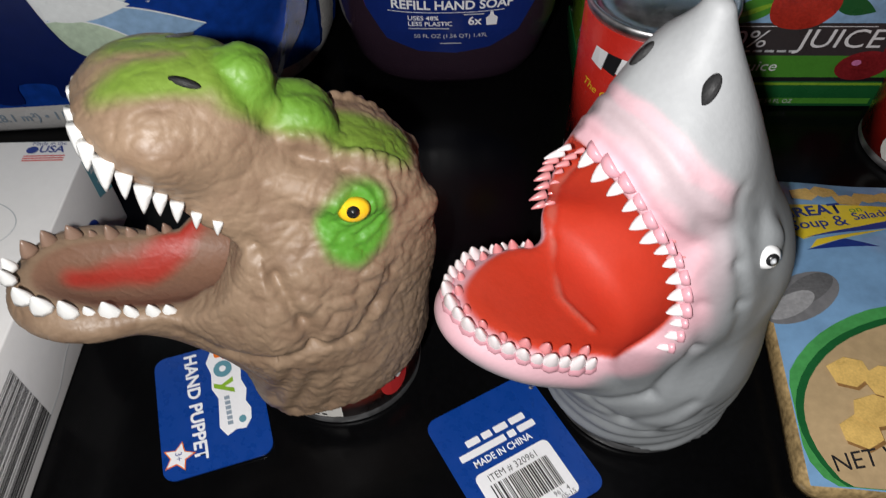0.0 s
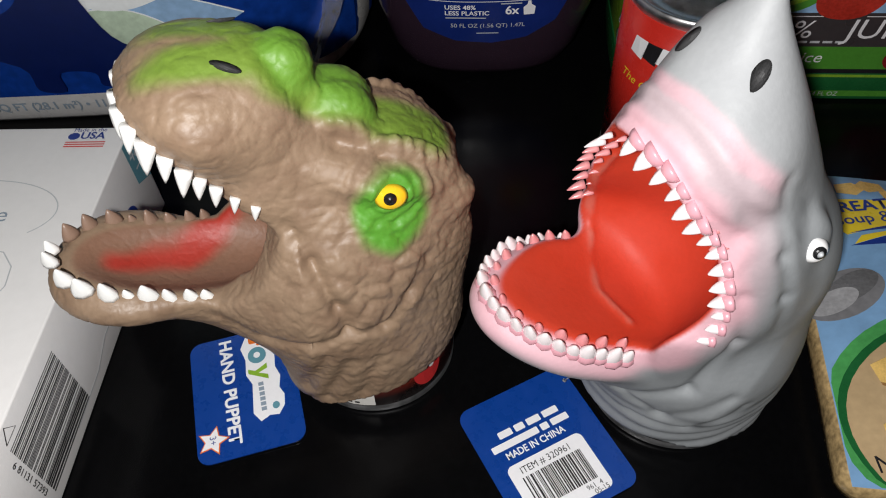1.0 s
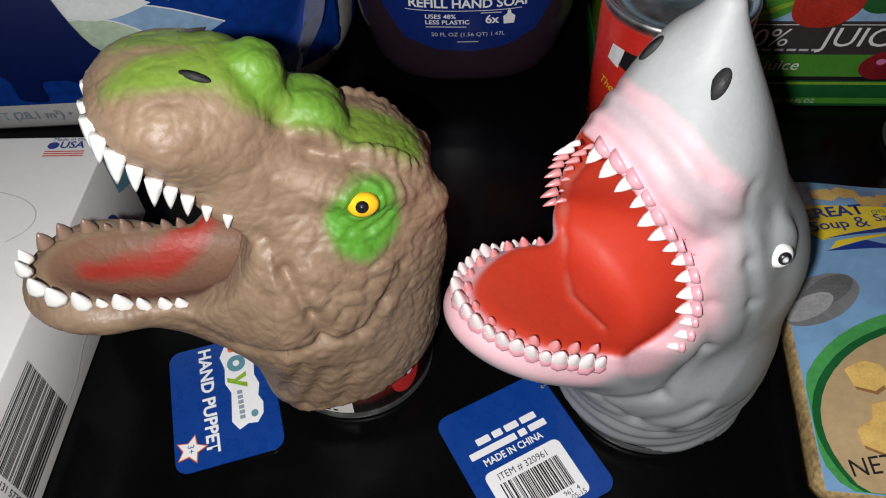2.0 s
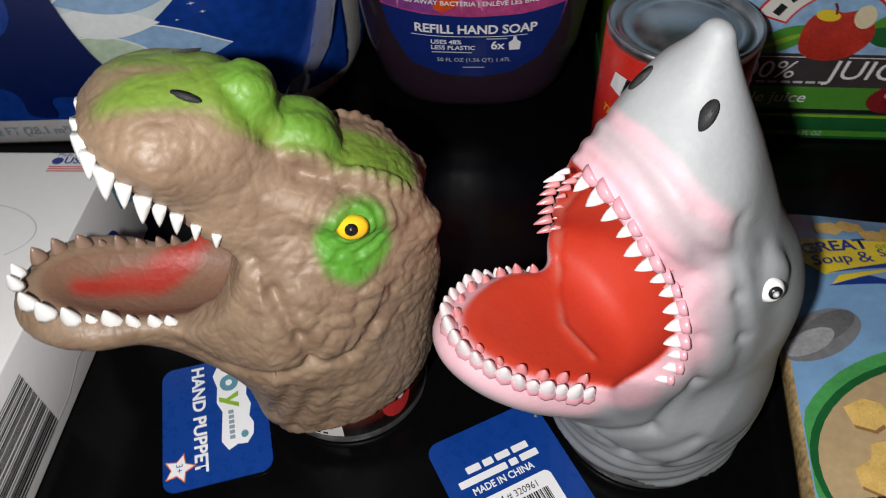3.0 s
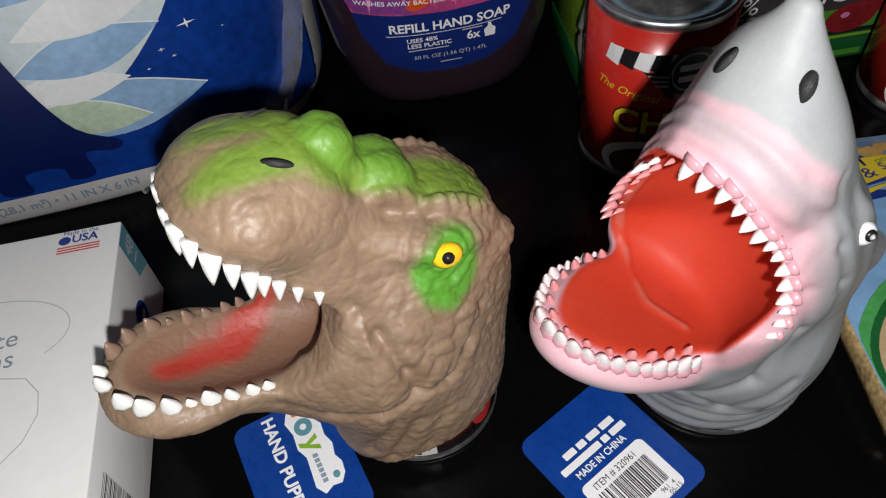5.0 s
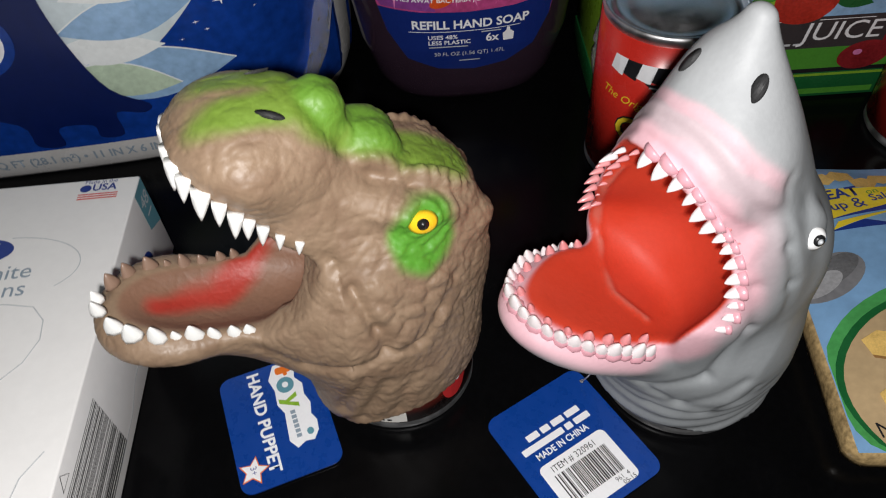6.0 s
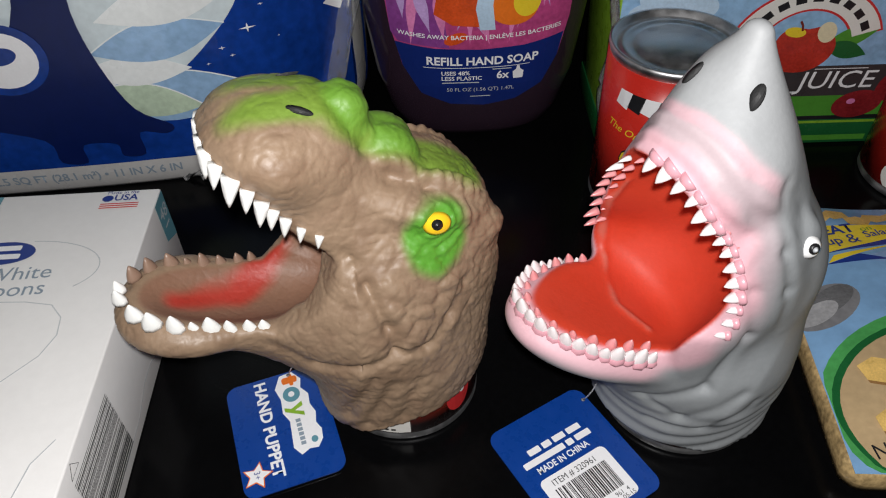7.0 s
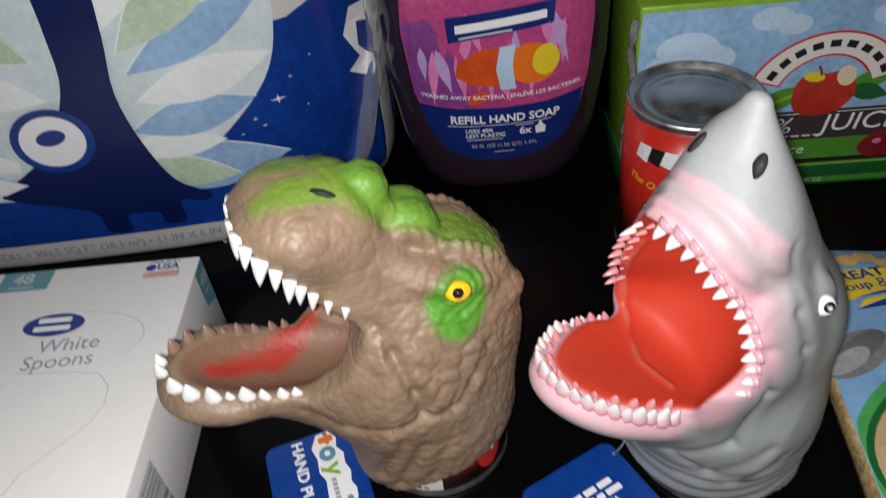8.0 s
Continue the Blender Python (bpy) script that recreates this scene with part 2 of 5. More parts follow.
def skin(field, lo, hi, h):
    """The surface where the field is nought, as vertices and quads."""
    ax = [np.arange(lo[i], hi[i], h, dtype=np.float32) for i in range(3)]
    g = field(tuple(np.meshgrid(*ax, indexing="ij"))).astype(np.float32)
    ins = g < 0
    n = [s - 1 for s in g.shape]
    cnt = np.zeros(n, np.int8)
    cor = [(i, j, k) for i in (0, 1) for j in (0, 1) for k in (0, 1)]
    for i, j, k in cor:
        cnt += ins[i:i + n[0], j:j + n[1], k:k + n[2]]
    act = np.argwhere((cnt > 0) & (cnt < 8))
    val = {c: g[act[:, 0] + c[0], act[:, 1] + c[1], act[:, 2] + c[2]] for c in cor}
    pos, num = np.zeros((len(act), 3), np.float32), np.zeros(len(act), np.float32)
    for a in cor:
        for d in range(3):
            if a[d] == 0:
                b = tuple(1 if i == d else a[i] for i in range(3))
                va, vb = val[a], val[b]
                x = (va < 0) != (vb < 0)
                t = np.where(x, va / np.where(x, va - vb, 1), 0)
                for i in range(3):
                    pos[:, i] += np.where(x, a[i] + (t if i == d else 0), 0)
                num += x
    pos = (act + pos / num[:, None]) * h + np.array(lo, np.float32)
    ids = np.full(n, -1, np.int32)
    ids[act[:, 0], act[:, 1], act[:, 2]] = np.arange(len(act))
    quads = []
    for d in range(3):
        e = [slice(1, n[i]) if i != d else slice(0, n[d]) for i in range(3)]
        s0 = ins[tuple(e)]
        e2 = [slice(1, n[i]) if i != d else slice(1, n[d] + 1) for i in range(3)]
        s1 = ins[tuple(e2)]
        q = np.argwhere(s0 != s1)
        flip = s0[q[:, 0], q[:, 1], q[:, 2]]
        for i in range(3):
            if i != d:
                q[:, i] += 1
        o1, o2 = [i for i in range(3) if i != d]
        cell = []
        for da, db in ((0, 0), (1, 0), (1, 1), (0, 1)):
            c = q.copy()
            c[:, o1] -= da
            c[:, o2] -= db
            cell.append(ids[c[:, 0], c[:, 1], c[:, 2]])
        f = np.stack(cell, 1)
        if d == 1:
            flip = ~flip
        quads.append(np.where(flip[:, None], f, f[:, ::-1]))
    return pos, np.concatenate(quads)


def rubber(name, field, colour, lo, hi, h, place, mat, parent, relief=None, label=""):
    """A part skinned from a field in its own (front, side, up) metres, with its paint."""
    pos, quads = skin(field, lo, hi, h)
    p = tuple(pos[:, i] for i in range(3))
    col = colour(p)
    if relief is not None:
        e = h * 0.6
        g = np.stack([field(tuple(p[j] + (e if j == i else 0) for j in range(3))) - field(tuple(p[j] - (e if j == i else 0) for j in range(3))) for i in range(3)], 1)
        g /= np.maximum(np.linalg.norm(g, axis=1), 1e-9)[:, None]
        pos = pos + g * relief(p)[:, None]
    m = np.array(place)
    w = pos @ m[:3, :3].T + m[:3, 3]
    me = bpy.data.meshes.new(name)
    me.from_pydata(w.tolist(), [], quads.tolist())
    at = me.attributes.new("paint", "FLOAT_COLOR", "POINT")
    at.data.foreach_set("color", np.concatenate([col, np.ones((len(col), 1))], 1).astype(np.float32).ravel())
    me.polygons.foreach_set("use_smooth", [True] * len(quads))
    me.update()
    return part(name, me, mat, parent, label)


def facing(x, y, z, heading):
    """Own (front, side, up) axes to the world; heading 0 looks to -x, growing towards -y; side is towards the viewer."""
    a = radians(heading)
    m = Matrix(((-math.cos(a), math.sin(a), 0, x), (-math.sin(a), -math.cos(a), 0, y), (0, 0, 1, z), (0, 0, 0, 1)))
    return m


def mixed(a, b, t):
    return a * (1 - t)[:, None] + np.array(b)[None, :] * t[:, None]


def noise_at(p, scale, seed=0.0):
    return np.array([noise.noise((x * scale + seed, y * scale, z * scale)) for x, y, z in zip(*p)], np.float32)


def cells_at(p, scale):
    """How far into its own scale each point lies: 0 in the creases, 1 in the middle."""
    out = []
    for x, y, z in zip(*p):
        d = noise.voronoi((x * scale, y * scale, z * scale))[0]
        out.append(min(1.0, (d[1] - d[0]) * 2.6))
    return np.array(out, np.float32)


# ---- setting ----
table = part("table_top", block((2.4, 2.4, 0.03), pose(0, 0.3, -0.015), 0.004), BLACK_GLASS, thing("table", (0, 0.3, -0.03), "black glossy table top with faint smears", "table", kind="structure"))
for x in (-1.1, 1.1):
    for y in (-0.8, 1.4):
        part("leg", block((0.06, 0.06, 0.72), pose(x, y, -0.39), 0.004), BLACK_PAINT, table)
for name, size, at in (("floor", (4.4, 4.4, 0.1), (0, 0.3, -0.80)), ("ceiling", (4.4, 4.4, 0.1), (0, 0.3, 1.75)), ("wall_north", (4.4, 0.1, 2.45), (0, 2.45, 0.475)), ("wall_south", (4.4, 0.1, 2.45), (0, -1.85, 0.475)),
                       ("wall_east", (0.1, 4.2, 2.45), (2.15, 0.3, 0.475)), ("wall_west", (0.1, 4.2, 2.45), (-2.15, 0.3, 0.475))):
    shell = new(name, mesh_of(block(size, pose(*at)), False))
    shell.data.materials.append(WALL)
    tagged(shell, "plain dark painted " + name.split("_")[0] + " of the unlit room", name.split("_")[0], kind="structure")


# ---- dinosaur puppet ----
DINO = facing(-0.038, 0.0366, -0.003, 24) @ Matrix(((1.0073, -0.0115, 0.0098, 0.0005), (0.042, 0.9444, 0.015, 0.0005), (0.0227, 0.0331, 0.9965, -0.0063), (0, 0, 0, 1)))


DINO_GROOVES = (
    # fold from the corner of the mouth down behind the jaw
    ((0.0250, 0.0340, 0.1372), (0.0197, 0.0420, 0.1245), 1.0), ((0.0197, 0.0420, 0.1245), (0.0145, 0.0500, 0.1030), 1.5), ((0.0145, 0.0500, 0.1030), (0.0125, 0.0520, 0.0885), 1.6),
    # under and behind the swollen cheek
    ((0.0125, 0.0520, 0.0885), (-0.0014, 0.0500, 0.0840), 1.1), ((-0.0014, 0.0500, 0.0840), (-0.0140, 0.0430, 0.0950), 1.1), ((-0.0140, 0.0430, 0.0950), (-0.0230, 0.0370, 0.1080), 0.9),
    # along the jaw
    ((0.0610, 0.0290, 0.0920), (0.0459, 0.0390, 0.0800), 0.5), ((0.0459, 0.0390, 0.0800), (0.0287, 0.0520, 0.0830), 1.1), ((0.0287, 0.0520, 0.0830), (0.0125, 0.0520, 0.0860), 1.1),
    # above and below the brow
    ((0.0020, 0.0190, 0.1611), (-0.0124, 0.0230, 0.1548), 0.8), ((-0.0124, 0.0230, 0.1548), (-0.0337, 0.0225, 0.1411), 0.8),
    # between the snout and the crest
    ((0.0177, 0.0093, 0.1925), (0.0087, 0.0152, 0.1733), 0.9), ((0.0087, 0.0152, 0.1733), (0.0020, 0.0190, 0.1611), 0.6),
    # neck
    ((0.0299, 0.0440, 0.0312), (0.0155, 0.0520, 0.0650), 1.1), ((0.0376, 0.0384, 0.0374), (0.0240, 0.0520, 0.0720), 0.9), ((0.0130, 0.0490, 0.0360), (0.0040, 0.0500, 0.0640), 0.8))


def dino_lip(f):
    """Height of the lower lip along the jaw, rising to the corner of the mouth."""
    return np.interp(f, (0.026, 0.034, 0.044, 0.058, 0.075, 0.100, 0.125), (0.134, 0.121, 0.108, 0.0985, 0.1020, 0.1115, 0.1210))


def dino_inner(p):
    return np.minimum(egg(p, (0.070, 0, 0.112), (0.046, 0.0225, 0.019), 19), egg(p, (0.044, 0, 0.112), (0.022, 0.0220, 0.018), 30))


def dino_field(p):
    f, l, z = p
    s = np.sqrt(l * l + 4e-6)
    q = (f, s, z)
    d = blend(limb(p, (0.0035, 0.0055, -0.02), (0.0035, 0.0055, 0.054), 0.0440, 0.0435), limb(p, (0.003, 0.003, 0.060), (0.001, 0, 0.095), 0.0420, 0.0410), 0.012)
    d = blend(d, egg(p, (-0.0053, -0.0004, 0.1324), (0.0328, 0.0250, 0.0261)), 0.012)
    d = blend(d, egg(p, (0.0284, -0.0019, 0.1684), (0.0241, 0.0276, 0.0256), 33), 0.020)
    jaw = egg(p, (0.0897, -0.0021, 0.0988), (0.0312, 0.0312, 0.0137), 10)
    jaw = blend(jaw, limb((f, l * 1.16, z), (0.0240, 0.0041, 0.0909), (0.0816, 0, 0.0963), 0.0556, 0.0168), 0.014)
    d = blend(d, jaw, 0.014)
    d = blend(d, egg(p, (0.0248, 0.0064, 0.0384), (0.0177, 0.0361, 0.0340)), 0.012)
    d = blend(d, egg(q, (-0.0029, 0.0154, 0.1037), (0.0415, 0.0186, 0.0540)), 0.012)
    d = blend(d, egg(q, (0.0230, 0.0180, 0.1280), (0.0220, 0.0120, 0.0240)), 0.010)
    d = blend(d, egg(p, (-0.0090, 0.0028, 0.1449), (0.0331, 0.0317, 0.0093), 20), 0.007)
    d = blend(d, egg(q, (-0.0350, 0.0174, 0.1233), (0.0108, 0.0083, 0.0080)), 0.007)
    d = blend(d, egg(q, (0.0151, 0.0039, 0.1848), (0.0094, 0.0072, 0.0079)), 0.009)
    d = blend(d, egg(q, (-0.0008, 0.0052, 0.1656), (0.0116, 0.0107, 0.0086), 24), 0.008)
    d = blend(d, egg(p, (0.0606, -0.0021, 0.1774), (0.0114, 0.0168, 0.0075)), 0.014)
    d = blend(d, limb((f, l * 0.7857, z), (0.0480, -0.0002, 0.1765), (0.0309, 0, 0.1531), 0.0107, 0.0190), 0.016)
    d = blend(d, egg(p, (0.0430, 0, 0.1782), (0.0190, 0.0325, 0.0160), 30), 0.016)
    lip = np.interp(f, (0.020, 0.027, 0.0305, 0.0381, 0.0447, 0.0479, 0.0516, 0.0575, 0.062, 0.0665, 0.080), (0.134, 0.136, 0.1385, 0.1414, 0.1464, 0.1516, 0.1602, 0.1703, 0.1795, 0.1860, 0.2000))
    up = (z - lip) * 0.65
    gap = meet(meet(up, dino_lip(f) - z, 0.004), 0.026 - f, 0.014)
    d = carve(d, gap, 0.004)
    d = carve(d, dino_inner(p), 0.004)
    d = carve(d, meet(np.sqrt((f - 0.0027) ** 2 + (l - 0.0049) ** 2) - 0.0394, z - 0.050, 0.001), 0.001)
    return np.maximum(d, 0.0335 - 0.30 * f - z)


def dino_paint(p):
    f, l, z = p
    s = np.abs(l)
    q = (f, s, z)
    n = noise_at(p, 90)
    col = np.tile(np.array((0.252, 0.171, 0.111)), (len(f), 1))
    col = mixed(col, (0.165, 0.098, 0.062), step_up(n, -0.1, 0.5) * 0.35)
    crest = np.minimum(limb(q, (0.056, 0.012, 0.199), (0.018, 0.008, 0.194), 0.002, 0.005), limb(q, (0.016, 0.004, 0.192), (-0.030, 0.004, 0.153), 0.010, 0.010))
    rear = 1 - (1 - step_up(l, -0.009, -0.001)) * (1 - step_up(z, 0.170, 0.180))
    col = mixed(col, (0.150, 0.260, 0.028), 0.92 * rear * (1 - step_up(crest + 0.003 * n, 0.001, 0.0095)))
    tip = step_up(f + 0.004 * n, 0.046, 0.062) * (1 - step_up(l, 0.0, 0.012))
    col = mixed(col, (0.252, 0.171, 0.111), 0.9 * tip)
    knobs = np.minimum(egg(q, (0.014, 0.004, 0.184), (0.0100, 0.0080, 0.0095)), egg(q, (-0.003, 0.004, 0.168), (0.0115, 0.0095, 0.0100)))
    col = mixed(col, (0.118, 0.270, 0.028), 0.86 * (1 - step_up(knobs + 0.002 * n, 0.0005, 0.005)))
    eye = np.sqrt((f + 0.0115) ** 2 + (0.3 * (s - 0.034)) ** 2 + ((z - 0.1350) * 0.80) ** 2)
    col = mixed(col, (0.090, 0.290, 0.028), (1 - step_up(eye + 0.002 * n, 0.0105, 0.0165)) * step_up(s, 0.008, 0.02))
    inner = dino_inner(p)
    col = mixed(col, (0.205, 0.108, 0.068), 1 - step_up(inner, 0.0004, 0.002))
    tongue = np.minimum(limb(p, (0.095, -0.001, 0.103), (0.072, -0.006, 0.095), 0.003, 0.006), limb(p, (0.072, -0.006, 0.095), (0.062, -0.014, 0.096), 0.006, 0.006))
    tongue = np.minimum(tongue, limb(p, (0.062, -0.014, 0.096), (0.050, -0.025, 0.105), 0.006, 0.005))
    col = mixed(col, (0.36, 0.032, 0.020), (1 - step_up(tongue + 0.002 * n, -0.003, 0.006)) * (1 - step_up(inner, 0.001, 0.004)))
    return col


def dino_relief(p):
    f, l, z = p
    s = np.abs(l)
    q = (f, s, z)
    scales = cells_at((f + 0.004 * noise_at(p, 60), l, z + 0.004 * noise_at(p, 60, 3.0)), 92) - 0.6
    small = cells_at(p, 190) - 0.6
    body = 1 - step_up(f, 0.020, 0.040)
    cheek = 1 - step_up(np.sqrt((f + 0.001) ** 2 + ((z - 0.108) * 0.8) ** 2), 0.016, 0.026)
    snout = step_up(f, 0.03, 0.05) * step_up(z, 0.13, 0.15)
    skin_on = step_up(dino_inner(p), 0.001, 0.004)
    folds = np.sin((f * 0.6 + z * 0.9) * 430 + noise_at(p, 60) * 3) * (1 - step_up(z, 0.05, 0.080)) * step_up(noise_at(p, 40, 2.0), -0.3, 0.3)
    out = (0.0011 * (0.3 + 1.1 * cheek) * scales * step_up(z, 0.065, 0.09) + 0.0004 * (1 - 0.7 * cheek) * small) * body * (1 - step_up(z, 0.150, 0.160)) + 0.0004 * folds + 0.0016 * cheek
    out += 0.0006 * noise_at(p, 75, 5.0) * (0.5 + snout) + 0.0009 * noise_at(p, 34, 9.0)
    knobs = np.minimum(egg(q, (0.0150, 0.003, 0.1845), (0.0110, 0.0085, 0.0100)), egg(q, (-0.003, 0.004, 0.166), (0.0120, 0.0095, 0.0100)))
    out -= 0.0007 * np.exp(-((knobs - 0.0022) / 0.0016) ** 2) * step_up(z, 0.15, 0.16)
    crackle = step_up(1 - np.abs(noise_at((f + 0.4 * z, l, z - 0.3 * f), 110, 4.0)), 0.86, 1.0) + 0.7 * step_up(1 - np.abs(noise_at(p, 190, 8.0)), 0.86, 1.0)
    out -= 0.00038 * crackle
    for a, b, deep in DINO_GROOVES:
        out -= 0.0021 * deep * np.exp(-(np.maximum(limb((f, 0.35 * s, z), (a[0], 0.35 * a[1], a[2]), (b[0], 0.35 * b[1], b[2]), 0.0, 0.0), 0) / 0.0031) ** 2)
    eye = np.sqrt((f + 0.0118) ** 2 + (0.5 * (s - 0.034)) ** 2 + (z - 0.1432) ** 2)
    out += 0.0012 * np.exp(-((eye - 0.0072) / 0.0012) ** 2) + 0.0005 * np.sin(eye * 1300) * step_up(eye, 0.009, 0.011) * (1 - step_up(eye, 0.016, 0.020)) - 0.0010 * (1 - step_up(eye, 0.004, 0.006))
    brow = np.minimum(limb(q, (0.004, 0.0160, 0.1665), (-0.012, 0.0195, 0.1600), 0.0015, 0.002), limb(q, (-0.012, 0.0195, 0.1600), (-0.036, 0.0210, 0.1460), 0.002, 0.003))
    out += (0.0012 + 0.0012 * np.abs(np.sin(f * 700 + 2 * noise_at(p, 80, 7.0)))) * (1 - step_up(brow, 0.0005, 0.0035))
    return skin_on * out


def tooth_mesh(length, width, depth, bend, n=8, blunt=1.6):
    rings = []
    for i in range(6):
        t = i / 5
        r = (1 - t ** blunt) * 0.46 + 0.05
        rings.append([(width * r * math.cos(2 * math.pi * k / n) + bend * t * t * length, depth * r * math.sin(2 * math.pi * k / n), length * t) for k in range(n)])
    return mesh_of(loft(rings))


def along(points, t):
    """A place on a smooth line through the points, t from 0 to 1."""
    k = t * (len(points) - 1)
    i = min(int(k), len(points) - 2)
    u = k - i
    p = [Vector(points[max(0, min(len(points) - 1, i + j))]) for j in (-1, 0, 1, 2)]
    return 0.5 * (2 * p[1] + (p[2] - p[0]) * u + (2 * p[0] - 5 * p[1] + 4 * p[2] - p[3]) * u * u + (3 * p[1] - p[0] - 3 * p[2] + p[3]) * u ** 3)


def evenly(points, count, start=0.4):
    """Places at even steps of length on the smooth line through the points."""
    fine = [along(points, i / 80) for i in range(81)]
    run = [0.0]
    for a, b in zip(fine, fine[1:]):
        run.append(run[-1] + (b - a).length)
    out = []
    for k in range(count):
        want = run[-1] * (k + start) / count
        i = max(j for j in range(80) if run[j] <= want)
        out.append(fine[i].lerp(fine[i + 1], (want - run[i]) / max(run[i + 1] - run[i], 1e-9)))
    return out


def onto(field, at, way, reach=0.02):
    """The place where a line down on a field from at + way * reach first meets it."""
    w = Vector(way).normalized()
    p = Vector(at) + w * reach
    for _ in range(40):
        d = float(field((np.float64(p.x), np.float64(p.y), np.float64(p.z))))
        if d < 0.0002:
            break
        p -= w * d * 0.8
    return p


def plant(name, mesh, mat, parent, place, at, way, size, spin=0.0):
    q = Vector(way).to_track_quat("Z", "Y").to_matrix().to_4x4()
    part(name, mesh, mat, parent, at=place @ Matrix.Translation(at) @ q @ pose(0, 0, 0, 0, 0, spin) @ Matrix.Scale(size, 4))


def across(out, way):
    """A turn whose z points out and whose y runs along a way."""
    z = Vector(out).normalized()
    x = Vector(way).cross(z).normalized()
    y = z.cross(x)
    return Matrix((x, y, z)).transposed().to_4x4()


def dino():
    t = thing("dinosaur_hand_puppet", DINO.translation, "brown and green rubber dinosaur head puppet, jaws open", "hand puppet")
    head = rubber("head", dino_field, dino_paint, (-0.056, -0.062, 0.012), (0.132, 0.062, 0.218), 0.0011, DINO, RUBBER, t, dino_relief, "brown wrinkled rubber head with green crest")
    fang = tooth_mesh(1.0, 0.76, 0.56, 0.10)
    peg = tooth_mesh(1.0, 0.90, 0.66, 0.04, blunt=1.7)
    bare_peg = tooth_mesh(1.0, 0.95, 0.66, 0.04, blunt=1.7)
    lip_up = [(0.0655, 0.0030, 0.1860), (0.0630, 0.0166, 0.1830), (0.0599, 0.0223, 0.1795), (0.0550, 0.0273, 0.1755), (0.0507, 0.0290, 0.1690), (0.0461, 0.0258, 0.1595), (0.0407, 0.0262, 0.1520), (0.0350, 0.0289, 0.1475), (0.0290, 0.0302, 0.1450)]
    sizes_up = (0.0100, 0.0125, 0.0112, 0.0132, 0.0105, 0.0115, 0.0098, 0.0092, 0.0074, 0.0068)
    for side in (1, -1):
        for i, (h, a) in enumerate(zip(sizes_up, evenly(lip_up, len(sizes_up)))):
            plant("upper_tooth", fang, TOOTH, t, DINO, (a.x, side * a.y, a.z + 0.0008), (0.30, side * 0.10, -0.95), h * 0.86, 8 * (i % 3))
    lip_dn = [(0.1145, 0.0030, 0.1160), (0.1095, 0.0125, 0.1135), (0.1035, 0.0178, 0.1115), (0.0954, 0.0205, 0.1090), (0.0891, 0.0212, 0.1065), (0.0827, 0.0215, 0.1040), (0.0758, 0.0220, 0.1015), (0.0683, 0.0228, 0.0995), (0.0626, 0.0236, 0.0985)]
    sizes_dn = (0.0078, 0.0090, 0.0094, 0.0094, 0.0060, 0.0094, 0.0076, 0.0078, 0.0072)
    for side in (1, -1):
        for i, (h, a) in enumerate(zip(sizes_dn, lip_dn)):
            bare = side == -1 and i > 0
            plant("lower_tooth", bare_peg if bare else peg, BARE_TOOTH if bare else TOOTH, t, DINO, (a[0], side * a[1], a[2] - 0.0020), (0.05, side * 0.10, 1.0), h * (1.0 if side == 1 else 0.85), 12 * (i % 3))
    for side in (1, -1):
        look_out = Vector((0.02, side * 0.86, 0.5))
        seat = onto(dino_field, (-0.0118, side * 0.0340, 0.1432), look_out) - 0.0008 * look_out
        turn = look_out.to_track_quat("Z", "Y").to_matrix().to_4x4()
        eye = part("eyeball", lathe([(0.0001, -0.0035), (0.0046, -0.0022), (0.0060, 0.0), (0.0046, 0.0022), (0.0001, 0.0034)], (0, 0, 0), 24), YELLOW_EYE, t, "bright yellow painted eye", at=DINO @ Matrix.Translation(seat) @ turn @ Matrix.Diagonal((0.98, 0.80, 1, 1)))
        part("pupil", lathe([(0.0001, 0.0), (0.0022, 0.0006), (0.0023, 0.0014), (0.0001, 0.0024)], (0, 0, 0), 20), BLACK_PAINT, t, "black pupil", at=DINO @ Matrix.Translation(seat) @ turn @ pose(-0.0006, 0, 0.0018))
        look_out = Vector((0.05, side * 0.62, 0.75))
        seat = onto(dino_field, (0.0301, side * 0.0115, 0.1915), look_out)
        part("nostril", lathe([(0.0001, -0.001), (0.0036, 0.0), (0.0042, 0.0007), (0.0001, 0.0011)], (0, 0, 0), 20), NOSTRIL, t, "black painted nostril slit",
             at=DINO @ Matrix.Translation(seat) @ across(look_out, (-0.87, side * 0.41, -0.28)) @ Matrix.Diagonal((0.36, 1.20, 1, 1)))
    return t


# ---- shark puppet ----
SHARK = facing(0.101, 0.038, 0.0, 25) @ Matrix(((0.9762, -0.0254, 0.0291, -0.0005), (-0.0244, 1.021, 0.0432, -0.0023), (-0.002, 0.0264, 1.003, -0.0021), (0, 0, 0, 1)))


